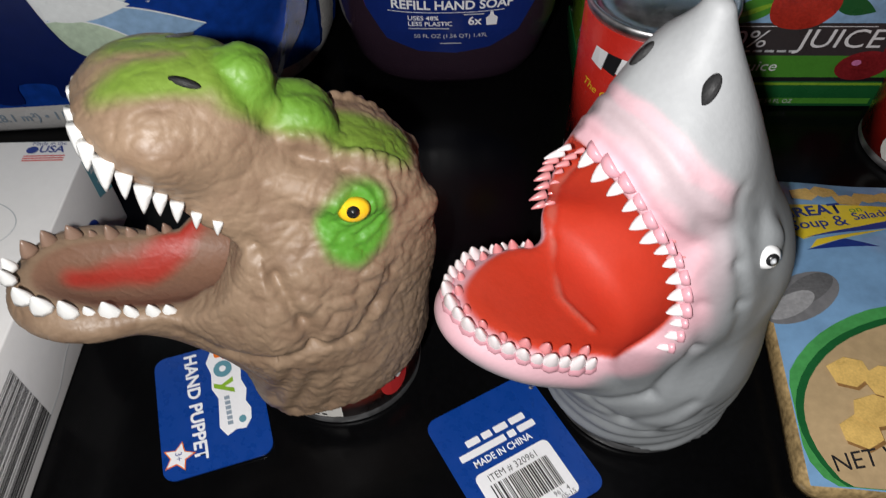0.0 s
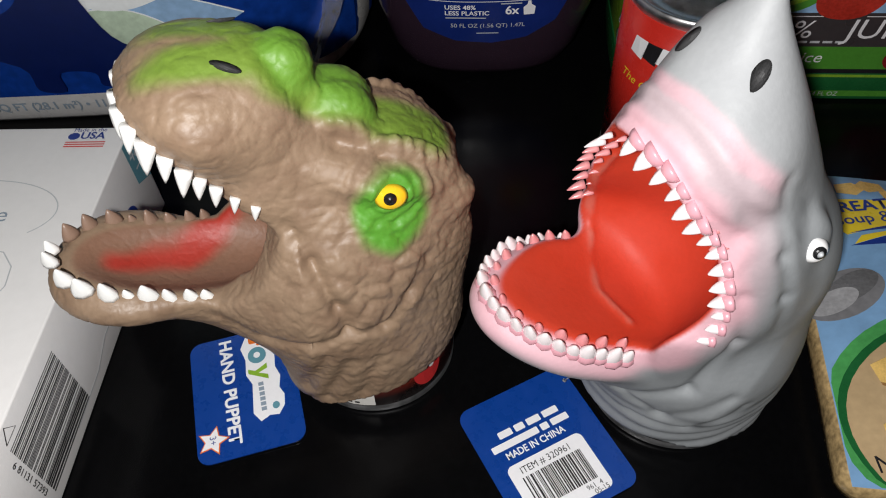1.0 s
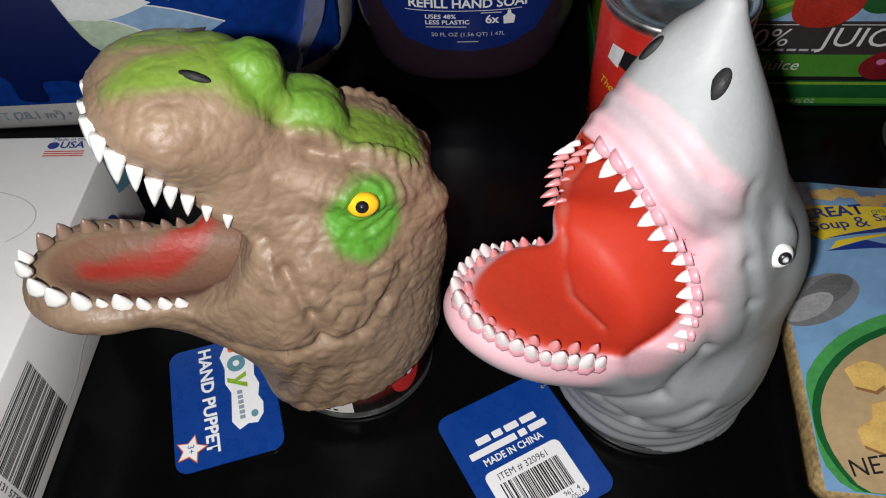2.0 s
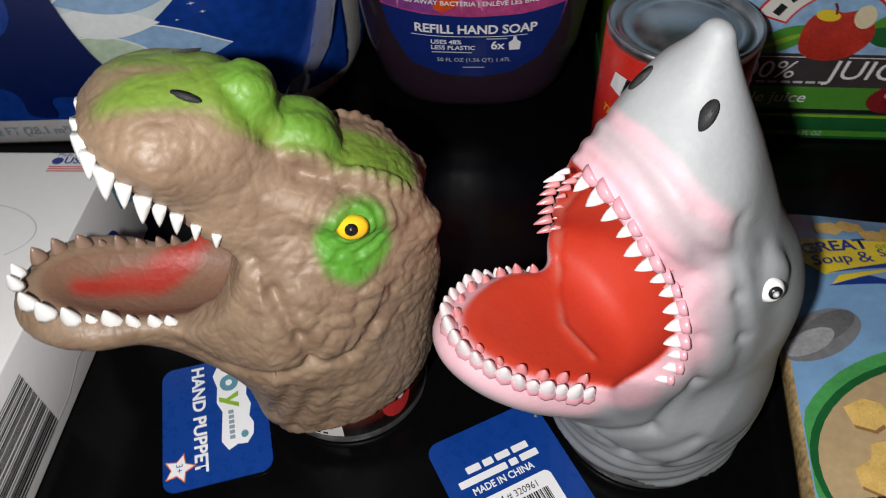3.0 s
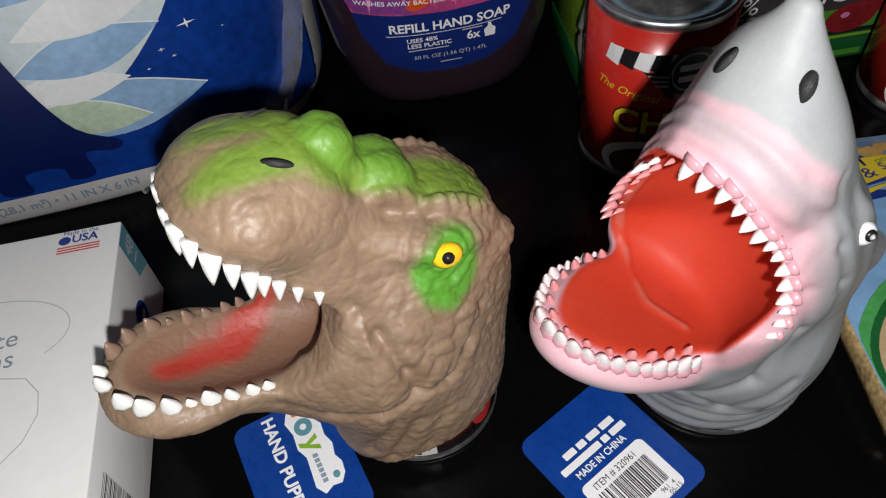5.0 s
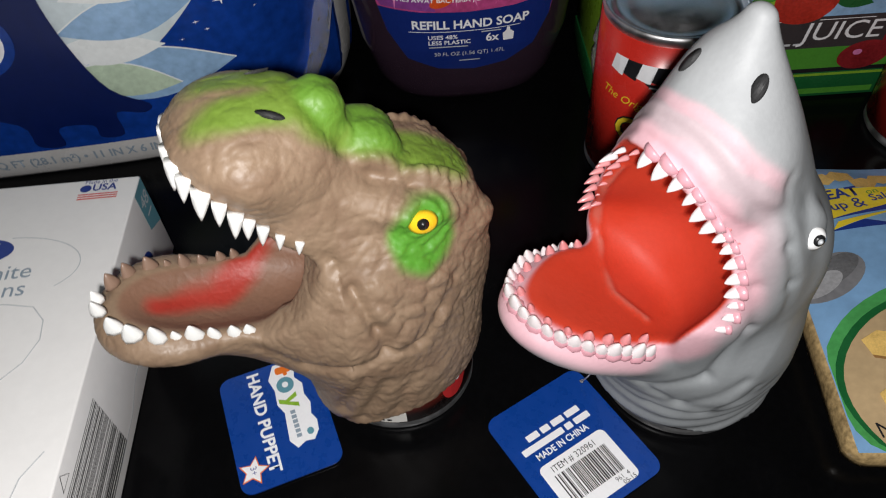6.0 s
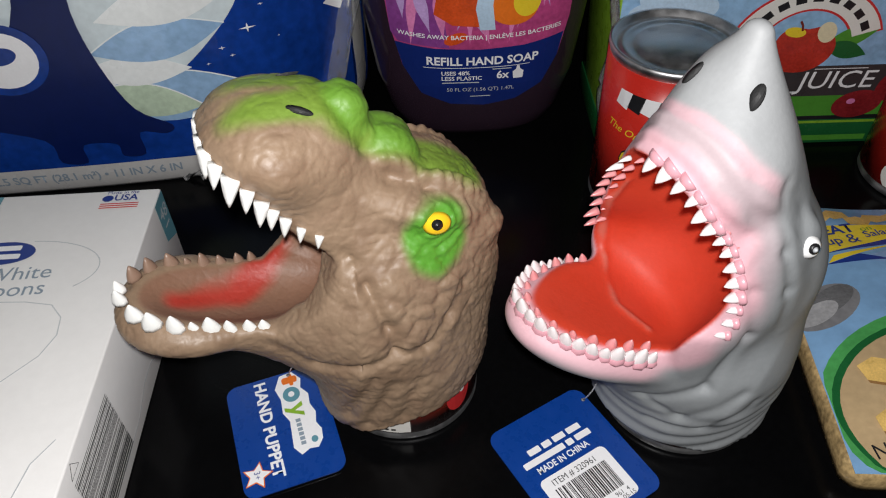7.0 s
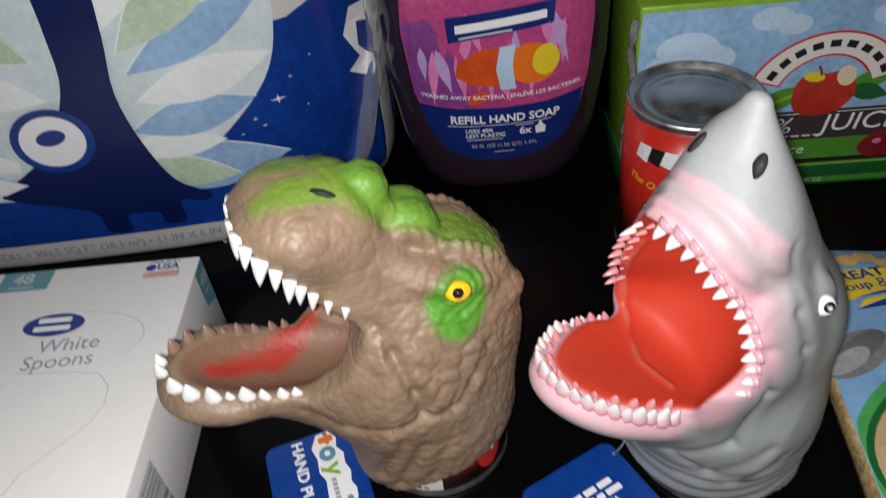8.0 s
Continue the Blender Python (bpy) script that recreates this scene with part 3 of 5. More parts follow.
SHARK_GROOVES = (
    # fold behind the corner of the mouth, down and round under the jaw
    ((0.0219, 0.0281, 0.1746), (0.0181, 0.0322, 0.1507), 0.4), ((0.0181, 0.0322, 0.1507), (0.0150, 0.0383, 0.1273), 0.7), ((0.0150, 0.0383, 0.1273), (0.0117, 0.0423, 0.1012), 0.9),
    ((0.0117, 0.0423, 0.1012), (0.0207, 0.0410, 0.0669), 1.0), ((0.0207, 0.0410, 0.0669), (0.0403, 0.0288, 0.0526), 1.0),
    # rings of the neck
    ((0.0418, 0.0269, 0.0515), (0.0264, 0.0379, 0.0406), 0.8), ((0.0264, 0.0379, 0.0406), (0.0052, 0.0472, 0.0644), 0.8), ((0.0327, 0.0285, 0.0288), (0.0165, 0.0430, 0.0338), 0.7), ((0.0165, 0.0430, 0.0338), (-0.0023, 0.0483, 0.0557), 0.7),
    # behind the cheek, before the eye
    ((0.0067, 0.0292, 0.1690), (0.0057, 0.0381, 0.1438), 0.6), ((0.0057, 0.0381, 0.1438), (0.0007, 0.0421, 0.1246), 0.8), ((0.0007, 0.0421, 0.1246), (-0.0040, 0.0440, 0.1000), 0.6))


def throat_seam(p):
    """Distance to the moulded seam where the floor of the mouth meets the throat."""
    line = ((0.0330, -0.0229, 0.1381), (0.0365, -0.0270, 0.1244), (0.0328, -0.0336, 0.1008), (0.0347, -0.0260, 0.0896), (0.0423, -0.0004, 0.0856), (0.0360, 0.0145, 0.0835))
    return np.min([limb(p, a, b, 0.0, 0.0) for a, b in zip(line, line[1:])], axis=0)


def shark_floor(p):
    f, l, z = p
    return 0.0865 + 0.40 * (f - 0.045) - z + np.where(l > 0, 3.0, 9.0) * l * l


def shark_mouth(p):
    f, l, z = p
    g = f + 0.22 * l * step_up(z, 0.095, 0.125)
    hole = egg((g, np.where(l < 0, l * (1 + 0.32 * step_up(z, 0.10, 0.13)), l * (1 + 0.12 * step_up(z, 0.122, 0.145))), z - 0.12 * l * step_up(z, 0.10, 0.14)), (0.045, 0, 0.118), (0.045, 0.0375, 0.0515), 0)
    return meet(hole, shark_floor(p), 0.008)


def shark_field(p):
    f, l, z = p
    s = np.sqrt(l * l + 4e-6)
    q = (f, s, z)
    g = f + 0.22 * l * step_up(z, 0.095, 0.125)
    d = limb(p, (-0.0039, -0.0003, -0.0215), (-0.0028, -0.0024, 0.1058), 0.0456, 0.0422)
    d = blend(d, egg(p, (0.0057, 0.0003, 0.1174), (0.0389, 0.0343, 0.0437)), 0.012)
    d = blend(d, limb((f, l * 0.8513, z), (0.0143, -0.0012, 0.1513), (0.0084, -0.0028, 0.2108), 0.0186, 0.0042), 0.018)
    d = blend(d, egg(p, (0.0050, -0.0013, 0.1485), (0.0234, 0.0234, 0.0386)), 0.018)
    d = blend(d, egg((f + 0.2531 * (z - 0.1675), l + 0.0049, z), (0.0200, -0.0020, 0.1596), (0.0164, 0.0236, 0.0398)), 0.018)
    d = blend(d, egg((g, l, z - 0.1200 * l), (0.0244, 0.0001, 0.1628), (0.0208, 0.0280, 0.0176), 0.0000), 0.018)
    d = blend(d, egg((g, s, z), (0.0160, 0.0315, 0.1160), (0.0160, 0.0100, 0.0340)), 0.010)
    d = blend(d, egg(q, (-0.0085, 0.0270, 0.1385), (0.0090, 0.0060, 0.0090)), 0.006)
    jaw = egg(p, (0.0512, 0.0027, 0.0784), (0.0467, 0.0314, 0.0151), 22)
    jaw = blend(jaw, limb(p, (0.0054, 0.0007, 0.0564), (0.0513, -0.0012, 0.0820), 0.0469, 0.0241), 0.012)
    d = blend(d, jaw, 0.012)
    d = blend(d, egg((f, s, z), (0.0250, 0.0345, 0.0960), (0.0110, 0.0045, 0.0170)), 0.010)
    edge = np.interp(l, (-0.040, -0.036, -0.034, -0.0305, -0.0245, -0.015, -0.005, 0.002, 0.0095, 0.0165, 0.0235, 0.0285, 0.0335, 0.0375, 0.045), (0.028, 0.033, 0.0365, 0.040, 0.0427, 0.0445, 0.046, 0.046, 0.044, 0.0415, 0.038, 0.0335, 0.028, 0.0238, 0.016))
    rise = np.interp(l, (-0.036, -0.0305, -0.0245, -0.015, -0.005, 0.0095, 0.0235, 0.0285, 0.0335, 0.037), (0.10, 0.121, 0.137, 0.154, 0.168, 0.1715, 0.1655, 0.158, 0.148, 0.129))
    d = carve(d, meet((edge + 0.0012 - 0.60 * np.maximum(0, z - rise) - f) * 0.72, 0.106 - z, 0.010), 0.004)
    d = carve(d, shark_mouth(p), 0.003)
    d = carve(d, meet(np.sqrt((f + 0.0036) ** 2 + (l - 0.0006) ** 2) - 0.0412, z - 0.040, 0.001), 0.001)
    return np.maximum(d, 0.0085 - z)


def shark_paint(p):
    f, l, z = p
    n = noise_at(p, 70)
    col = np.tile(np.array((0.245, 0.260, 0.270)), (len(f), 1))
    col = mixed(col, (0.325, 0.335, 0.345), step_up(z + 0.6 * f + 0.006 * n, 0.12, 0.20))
    m = shark_mouth(p)
    col = mixed(col, (0.61, 0.365, 0.41), np.maximum(1 - step_up(m + 0.003 * n, 0.006, 0.014), step_up(z, 0.09, 0.12) * np.maximum(0.40 * (1 - step_up(m, 0.016, 0.022)), 0.75 * (1 - step_up(np.abs(m - 0.0185 + 0.002 * n), 0.0010, 0.0035)))) * step_up(f, 0.004, 0.016))
    col = mixed(col, (0.61, 0.365, 0.41), 0.9 * (1 - step_up(m + 0.002 * n, 0.010, 0.019)) * step_up(f, 0.034, 0.050) * (1 - step_up(z, 0.100, 0.112)))
    col = mixed(col, (0.53, 0.044, 0.018), 1 - step_up(m, 0.0008, 0.0025))
    col = mixed(col, (0.50, 0.16, 0.12), 0.55 * (1 - step_up(throat_seam(p) + 0.0012 * noise_at(p, 160), 0.0006, 0.0024)) * (1 - step_up(m, 0.0008, 0.0025)))
    return col


def shark_relief(p):
    f, l, z = p
    m = shark_mouth(p)
    ring = np.sin((z + 0.35 * f) * 620 + 2.0 * noise_at(p, 25)) * (1 - step_up(z + 0.25 * f, 0.035, 0.062))
    gum = np.sin(m * 950 + 1.5 * noise_at(p, 30)) * step_up(m, 0.003, 0.006) * (1 - step_up(m, 0.016, 0.022)) * step_up(z, 0.12, 0.15)
    cut = 0.0
    for a, b, deep in SHARK_GROOVES:
        cut = cut + 0.0017 * deep * np.exp(-(np.maximum(limb((f, np.abs(l), z), a, b, 0.0, 0.0), 0) / 0.0030) ** 2)
    cut = cut - 0.0012 * np.exp(-(throat_seam(p) / 0.0022) ** 2)
    return -cut + 0.0006 * ring * step_up(-f, -0.06, -0.02) + 0.00050 * gum + 0.0007 * noise_at(p, 45) * step_up(m, 0.004, 0.02)


def shark():
    t = thing("shark_hand_puppet", SHARK.translation, "grey rubber shark head puppet with wide open red mouth", "hand puppet")
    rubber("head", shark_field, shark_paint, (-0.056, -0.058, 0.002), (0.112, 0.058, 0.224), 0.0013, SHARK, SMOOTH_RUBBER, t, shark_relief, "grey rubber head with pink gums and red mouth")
    fang = tooth_mesh(1.0, 0.78, 0.56, 0.12, blunt=2.4)
    spike = tooth_mesh(1.0, 0.54, 0.46, 0.10, blunt=1.8)
    bud = tooth_mesh(1.0, 0.80, 0.66, 0.12, blunt=2.2)
    pale_spike = tooth_mesh(1.0, 0.46, 0.38, 0.10, blunt=1.7)
    sleeve = tooth_mesh(0.7, 1.25, 1.10, 0.10, blunt=2.6)
    near = [(0.0245, 0.0403, 0.1045), (0.0216, 0.0400, 0.1120), (0.0213, 0.0381, 0.1242), (0.0219, 0.0352, 0.1342), (0.0240, 0.0312, 0.1425), (0.0285, 0.0285, 0.1510), (0.0333, 0.0252, 0.1586), (0.0377, 0.0201, 0.1662), (0.0403, 0.0144, 0.1701), (0.0430, 0.0076, 0.1712), (0.0450, 0.0000, 0.1712)]
    far = [(0.0370, -0.0360, 0.1020), (0.0385, -0.0345, 0.1085), (0.0400, -0.0305, 0.1210), (0.0427, -0.0245, 0.1370), (0.0445, -0.0150, 0.1540), (0.0460, -0.0050, 0.1680)]
    rnd = random.Random(4)
    for arch, rows in ((near, ((14, 0.0, 1.0), (12, 0.0032, 0.80))), (far, ((8, 0.0, 1.0), (7, 0.0035, 0.75)))):
        for row, (count, shift, scale) in enumerate(rows):
            for i, a in enumerate(evenly(arch, count, 0.3 + 0.3 * row)):
                u = (i + 0.5) / count
                big = (0.0056 + 0.0014 * u if arch is near else 0.0062) * scale * rnd.uniform(0.82, 1.2)
                if arch is near:
                    way = (Vector((0.050, 0.0, 0.125)) - a).normalized() * 0.55 + Vector((0.75, 0.25 * (1 - u), -0.05))
                else:
                    way = Vector((0.92, -0.05, -0.10 + 0.1 * u))
                way.normalize()
                seat = Vector((a.x - shift, a.y - math.copysign(0.5 * shift, a.y), a.z - 0.4 * shift * u)) - way * 0.0018
                spin = rnd.uniform(-15, 15)
                white = row == 0 and (arch is near or u > 0.75)
                plant("upper_tooth", (fang if white else bud) if arch is near else pale_spike if white else spike, SHARK_TOOTH if white else PINK_TOOTH, t, SHARK, seat, way, big, spin)
                if row == 0 and arch is near:
                    plant("gum", sleeve, GUM, t, SHARK, seat - way * 0.0008, way, big * 0.85, spin)
    rim = [(0.0899, -0.0010, 0.0995), (0.0880, 0.0090, 0.0994), (0.0835, 0.0160, 0.0983), (0.0761, 0.0227, 0.0956), (0.0650, 0.0285, 0.0915), (0.0520, 0.0312, 0.0858), (0.0410, 0.0322, 0.0830)]
    for row, (count, shift, scale) in enumerate(((12, 0.0, 1.0), (7, 0.0042, 0.66))):
        for side in (1, -1):
            for i, a in enumerate(evenly(rim, count, 0.35 + 0.3 * row)):
                out = (a - Vector((0.050, 0, a.z))).normalized()
                b = a - out * (0.0012 + shift)
                b = onto(shark_field, (b.x, side * b.y, b.z - 0.004), (0, 0, 1), 0.014)
                way = Vector((out.x * 0.15, side * out.y * 0.15, 1.0)).normalized()
                size, spin = 0.0082 * scale * rnd.uniform(0.85, 1.18), rnd.uniform(-15, 15)
                plant("lower_tooth", fang if row == 0 else bud, SHARK_TOOTH if row == 0 else PINK_TOOTH, t, SHARK, b - way * 0.0010, way, size, spin)
                if row == 0:
                    plant("gum", sleeve, GUM, t, SHARK, b - way * 0.0014, way, size * 0.72, spin)
    for side in (1, -1):
        look_out = Vector((0.12, side * 0.85, 0.40))
        seat = onto(shark_field, (-0.0085, side * 0.0300, 0.1375), look_out)
        face = SHARK @ Matrix.Translation(seat) @ look_out.to_track_quat("Z", "Y").to_matrix().to_4x4()
        part("eyeball", lathe([(0.0001, -0.002), (0.0040, -0.001), (0.0044, 0.0002), (0.0030, 0.0014), (0.0001, 0.0019)], (0, 0, 0), 24), WHITE_GLOSS, t, "glossy white eye", at=face)
        part("pupil", lathe([(0.0001, 0.0), (0.0022, 0.0002), (0.0022, 0.0014), (0.0012, 0.0021), (0.0001, 0.0022)], (0, 0, 0), 20), BLACK_PAINT, t, "black pupil", at=face @ pose(0.0004, 0, 0.0006))
        part("catchlight", lathe([(0.0001, 0.0), (0.0013, 0.0002), (0.0001, 0.0008)], (0, 0, 0), 12), PALE_INK, t, "grey dot in the pupil", at=face @ pose(0.0003, -0.0002, 0.0026))
        look_out = Vector((0.70, 0.42, 0.55) if side == 1 else (0.74, -0.22, 0.60))
        seat = onto(shark_field, (0.0152, 0.0115, 0.1956) if side == 1 else (0.0240, -0.0095, 0.1945), look_out)
        part("nostril", lathe([(0.0001, -0.001), (0.0040, 0.0), (0.0044, 0.0006), (0.0001, 0.0010)], (0, 0, 0), 20), NOSTRIL, t, "dark painted nostril",
             at=SHARK @ Matrix.Translation(seat) @ look_out.to_track_quat("Z", "Y").to_matrix().to_4x4() @ Matrix.Diagonal((0.52, 1.10, 1, 1)))
    return t


# ---- tins ----
def tin(at, radius, height, name, label, paper, mat_label):
    t = thing(name, at, label, "can")
    r = radius
    part("tin_body", lathe([(r - 0.004, 0.0012), (r - 0.001, 0.0), (r, 0.0016), (r - 0.0006, 0.004), (r - 0.0010, 0.0050), (r - 0.0010, height - 0.005), (r - 0.0006, height - 0.004), (r, height - 0.0022),
                            (r - 0.0004, height), (r - 0.0022, height), (r - 0.0030, height - 0.0042), (r - 0.0060, height - 0.0046), (r - 0.0068, height - 0.0034), (r - 0.0095, height - 0.0034),
                            (r - 0.0105, height - 0.0044), (r - 0.0150, height - 0.0044), (r - 0.0160, height - 0.0036), (0.0001, height - 0.0036)], at, 72), STEEL, t, "bare tin with ridged lid")
    body = part("paper_label", lathe([(r - 0.0012, 0.0060), (r - 0.0003, 0.0060), (r - 0.0003, height - 0.0062), (r - 0.0012, height - 0.0062)], at, 72), mat_label, t, paper)
    return t, body


DINO_TIN, SHARK_TIN = (-0.0385, 0.0310, 0.0), (0.1045, 0.0390, 0.0)

# ---- the puppets and the tins that they stand over ----
def strip(points, width):
    """The outline of a thin drawn line."""
    left, right = [], []
    for i, (x, y) in enumerate(points):
        (ax, ay), (bx, by) = points[max(0, i - 1)], points[min(len(points) - 1, i + 1)]
        n = math.hypot(bx - ax, by - ay) or 1
        ox, oy = -(by - ay) / n * width / 2, (bx - ax) / n * width / 2
        left.append((x + ox, y + oy))
        right.append((x - ox, y - oy))
    return left + right[::-1]


def drawn(name, points, width, surf, mat, parent, lift=0.0004):
    """A thin drawn line as a band of quads on a surface."""
    o = strip(points, width)
    n = len(points)
    me = bpy.data.meshes.new(name)
    me.from_pydata([surf(x, y, lift) for x, y in o], [], [(i, i + 1, 2 * n - 2 - i, 2 * n - 1 - i) for i in range(n - 1)])
    return part(name, me, mat, parent)


dino()
shark()
under_dino, wrap = tin(DINO_TIN, 0.0385, 0.0435, "label_can", "food can with maroon and white label, under the dinosaur puppet", "maroon label", MAROON)
side = round_side(*DINO_TIN, 0.0382, -86)
printed("white_panel", rect(-0.030, 0.007, 0.0065, 0.038), side, CREAM, wrap, 0.0003)
printed("tomato_print", oval(0.034, 0.022, 0.008, 0.012), side, RED_INK, wrap, 0.0003)
printed("tomato_shine", oval(0.036, 0.026, 0.002, 0.004), side, CREAM, wrap, 0.0006)
for i in range(3):
    printed("small_print", rect(-0.010 + 0.0035 * i, 0.009, -0.0078 + 0.0035 * i, 0.0105), side, BLACK_INK, wrap, 0.0006, cut=False)
tin(SHARK_TIN, 0.0400, 0.038, "low_can", "low tin can under the shark puppet", "maroon label", MAROON)


# ---- swing tags ----
def tag(name, centre, heading, w, h, label):
    """A card tag; heading is the way its words run, in degrees."""
    t = thing(name, (*centre, 0.0), label, "tag")
    m = pose(centre[0], centre[1], 0.0012, 0, 0, heading)
    bm = bmesh.new()
    bm.faces.new([bm.verts.new((x, y, 0)) for x, y in rect(-w / 2, -h / 2, w / 2, h / 2, 0.006, 6)])
    top = bmesh.ops.extrude_face_region(bm, geom=bm.faces[:])
    bmesh.ops.translate(bm, vec=(0, 0, 0.0007), verts=[v for v in top["geom"] if isinstance(v, bmesh.types.BMVert)])
    for v in bm.verts:
        v.co = m @ v.co
    card = part("card", bm, TAG_BLUE, t, "blue printed card", smooth=False)

    def surf(a, b, lift):
        return m @ Vector((a, b, 0.0007 + lift))
    return t, card, surf


dino_tag, card, on = tag("dinosaur_tag", (-0.0950, -0.0074), -63.0, 0.067, 0.0500, "blue card swing tag of the dinosaur puppet")
words("lettering", "HAND PUPPET", 0.0058, on, WHITE_INK, card, (-0.0021, -0.0076), bold=0.045, squeeze=1.06)
star = [(0.0225 + r * math.cos(a), -0.0175 + r * math.sin(a)) for i in range(10) for r, a in (((0.0068 if i % 2 == 0 else 0.0033), math.pi / 2 + i * math.pi / 5),)]
printed("star_edge", [(0.0225 + (x - 0.0225) * 1.16, -0.0175 + (y + 0.0175) * 1.16) for x, y in star], on, ORANGE_INK, card, 0.0003, cut=False)
printed("star", star, on, WHITE_INK, card, 0.0005, cut=False)
words("lettering", "3+", 0.0030, on, BLUE_INK, card, (0.0225, -0.0175), lift=0.0007)
logo = lambda a, b, lift: on((a + 0.001) * 1.45 - 0.0065, (b - 0.0085) * 1.25 + 0.0092, lift)
cloud = [(-0.0185, 0.004), (-0.0190, 0.0095), (-0.0150, 0.0125), (-0.0110, 0.0115), (-0.0075, 0.0140), (-0.0030, 0.0135), (0.0010, 0.0150), (0.0055, 0.0140), (0.0085, 0.0155), (0.0125, 0.0150), (0.0155, 0.0125),
         (0.0150, 0.0090), (0.0165, 0.0055), (0.0130, 0.0030), (0.0020, 0.0040), (-0.0020, 0.0020), (-0.0080, 0.0025), (-0.0130, 0.0010)]
printed("cloud_shape", cloud, logo, WHITE_INK, card, 0.0003, cut=False)
printed("orange_shape", rect(-0.0170, 0.0045, -0.0140, 0.0110, 0.001), logo, ORANGE_INK, card, 0.0006, cut=False)
printed("orange_shape", rect(-0.0182, 0.0075, -0.0128, 0.0092, 0.0006), logo, ORANGE_INK, card, 0.0007, cut=False)
printed("teal_shape", oval(-0.0090, 0.0072, 0.0033, 0.0036), logo, TEAL_INK, card, 0.0006, cut=False)
printed("white_dot", oval(-0.0090, 0.0072, 0.0012, 0.0013), logo, WHITE_INK, card, 0.0008, cut=False)
printed("lime_shape", [(-0.0050, 0.0105), (-0.0030, 0.0105), (-0.0018, 0.0070), (-0.0004, 0.0105), (0.0014, 0.0105), (-0.0022, 0.0030), (-0.0040, 0.0030), (-0.0028, 0.0058)], logo, LIME_INK, card, 0.0006, cut=False)
for i in range(6):
    printed("small_print", rect(0.0020 + 0.0019 * i, 0.0062, 0.0034 + 0.0019 * i, 0.0082), logo, GREY_INK, card, 0.0006, cut=False)
printed("star_dot", oval(0.0120, 0.0118, 0.0014, 0.0014, 10), logo, TEAL_INK, card, 0.0006, cut=False)

shark_tag, card, on = tag("shark_tag", (0.0507, -0.0105), 38.3, 0.0575, 0.0660, "blue card swing tag of the shark puppet with barcode")
for y, runs in ((0.0140, ((-0.0165, -0.0095), (-0.0080, -0.0030), (-0.0015, 0.0055), (0.0070, 0.0150))), (0.0088, ((-0.0225, 0.0015), (0.0030, 0.0070), (0.0085, 0.0175)))):
    for a, b in runs:
        printed("address_bar", rect(a, y - 0.0017, b, y + 0.0017, 0.0005), on, WHITE_INK, card, 0.0004, cut=False)
words("lettering", "MADE IN CHINA", 0.0033, on, WHITE_INK, card, (-0.003, 0.0035), bold=0.03, squeeze=0.86)
printed("white_panel", rect(-0.0215, -0.0290, 0.0175, -0.0008, 0.003), on, WHITE_INK, card, 0.0003, cut=False)
words("lettering", "ITEM # 320961", 0.0032, on, BLACK_INK, card, (-0.003, -0.0050), squeeze=0.9, lift=0.0006)
barcode(lambda a, b, c: on(a, b, c + 0.0003), card, -0.0170, -0.0230, 0.030, 0.0150, 11)
words("lettering", "961  4", 0.0022, on, BLACK_INK, card, (0.0095, -0.0253), lift=0.0006)
words("lettering", "05-15", 0.0022, on, BLACK_INK, card, (0.0115, -0.0280), lift=0.0006)

for name, a, b, sag, lab in (("tag_string", (0.0560, 0.0245, 0.0030), (0.0640, 0.0290, 0.0300), 0.004, "thin clear plastic string holding the shark tag"),
                             ("tag_string", (-0.1010, 0.0230, 0.0040), (-0.0800, 0.0200, 0.0560), 0.006, "thin clear plastic string holding the dinosaur tag")):
    t = thing(name, a, lab, "string")
    part("thread", tube([(a[0] + (b[0] - a[0]) * u, a[1] + (b[1] - a[1]) * u - sag * math.sin(math.pi * u), a[2] + (b[2] - a[2]) * u) for u in (i / 10 for i in range(11))], 0.0004), NYLON, t)
    part("knot", lathe([(0.0001, -0.0006), (0.0011, 0.0), (0.0001, 0.0006)], a, 10), NYLON, t)

# ---- spoons carton ----
BOX = pose(-0.1735, 0.0165, 0.0, 0, 0, 10.2)
box = thing("spoons_carton", (-0.27, 0.0, 0.0), "white cardboard carton of plastic spoons, lying flat", "box")
carton = part("carton_body", block((0.21, 0.215, 0.060), BOX @ pose(-0.105, -0.018, 0.030), 0.0010), WHITE_CARD, box, "white coated cardboard")
part("top_flap", block((0.2085, 0.0008, 0.050), BOX @ pose(-0.105, 0.0900, 0.0335), 0.0002), WHITE_CARD, box, "closed end flap")
bx = BOX.to_3x3()
on_top = flat(BOX @ Vector((0, 0, 0.060)), bx @ Vector((1, 0, 0)), bx @ Vector((0, 1, 0)))
on_side = flat(BOX @ Vector((0, 0, 0)), bx @ Vector((0, 1, 0)), (0, 0, 1))
printed("count_patch", rect(-0.119, 0.072, -0.088, 0.0885), on_top, TEAL_INK, carton, cut=False)
words("lettering", "48", 0.0085, on_top, PALE_INK, carton, (-0.105, 0.0815), bold=0.03)
printed("count_bar", rect(-0.112, 0.0740, -0.097, 0.0752), on_top, PALE_INK, carton, 0.0005, cut=False)
printed("brand_oval", oval(-0.0724, 0.0415, 0.0175, 0.0086), on_top, BLUE_INK, carton, cut=False)
for y, w in ((0.0448, 0.019), (0.0385, 0.021)):
    printed("brand_bar", rect(-0.0724 - w / 2, y - 0.0019, -0.0724 + w / 2, y + 0.0019, 0.001), on_top, WHITE_INK, carton, 0.0006, cut=False)
words("lettering", "White", 0.0092, on_top, GREY_INK, carton, (-0.0580, 0.0252), turn=2)
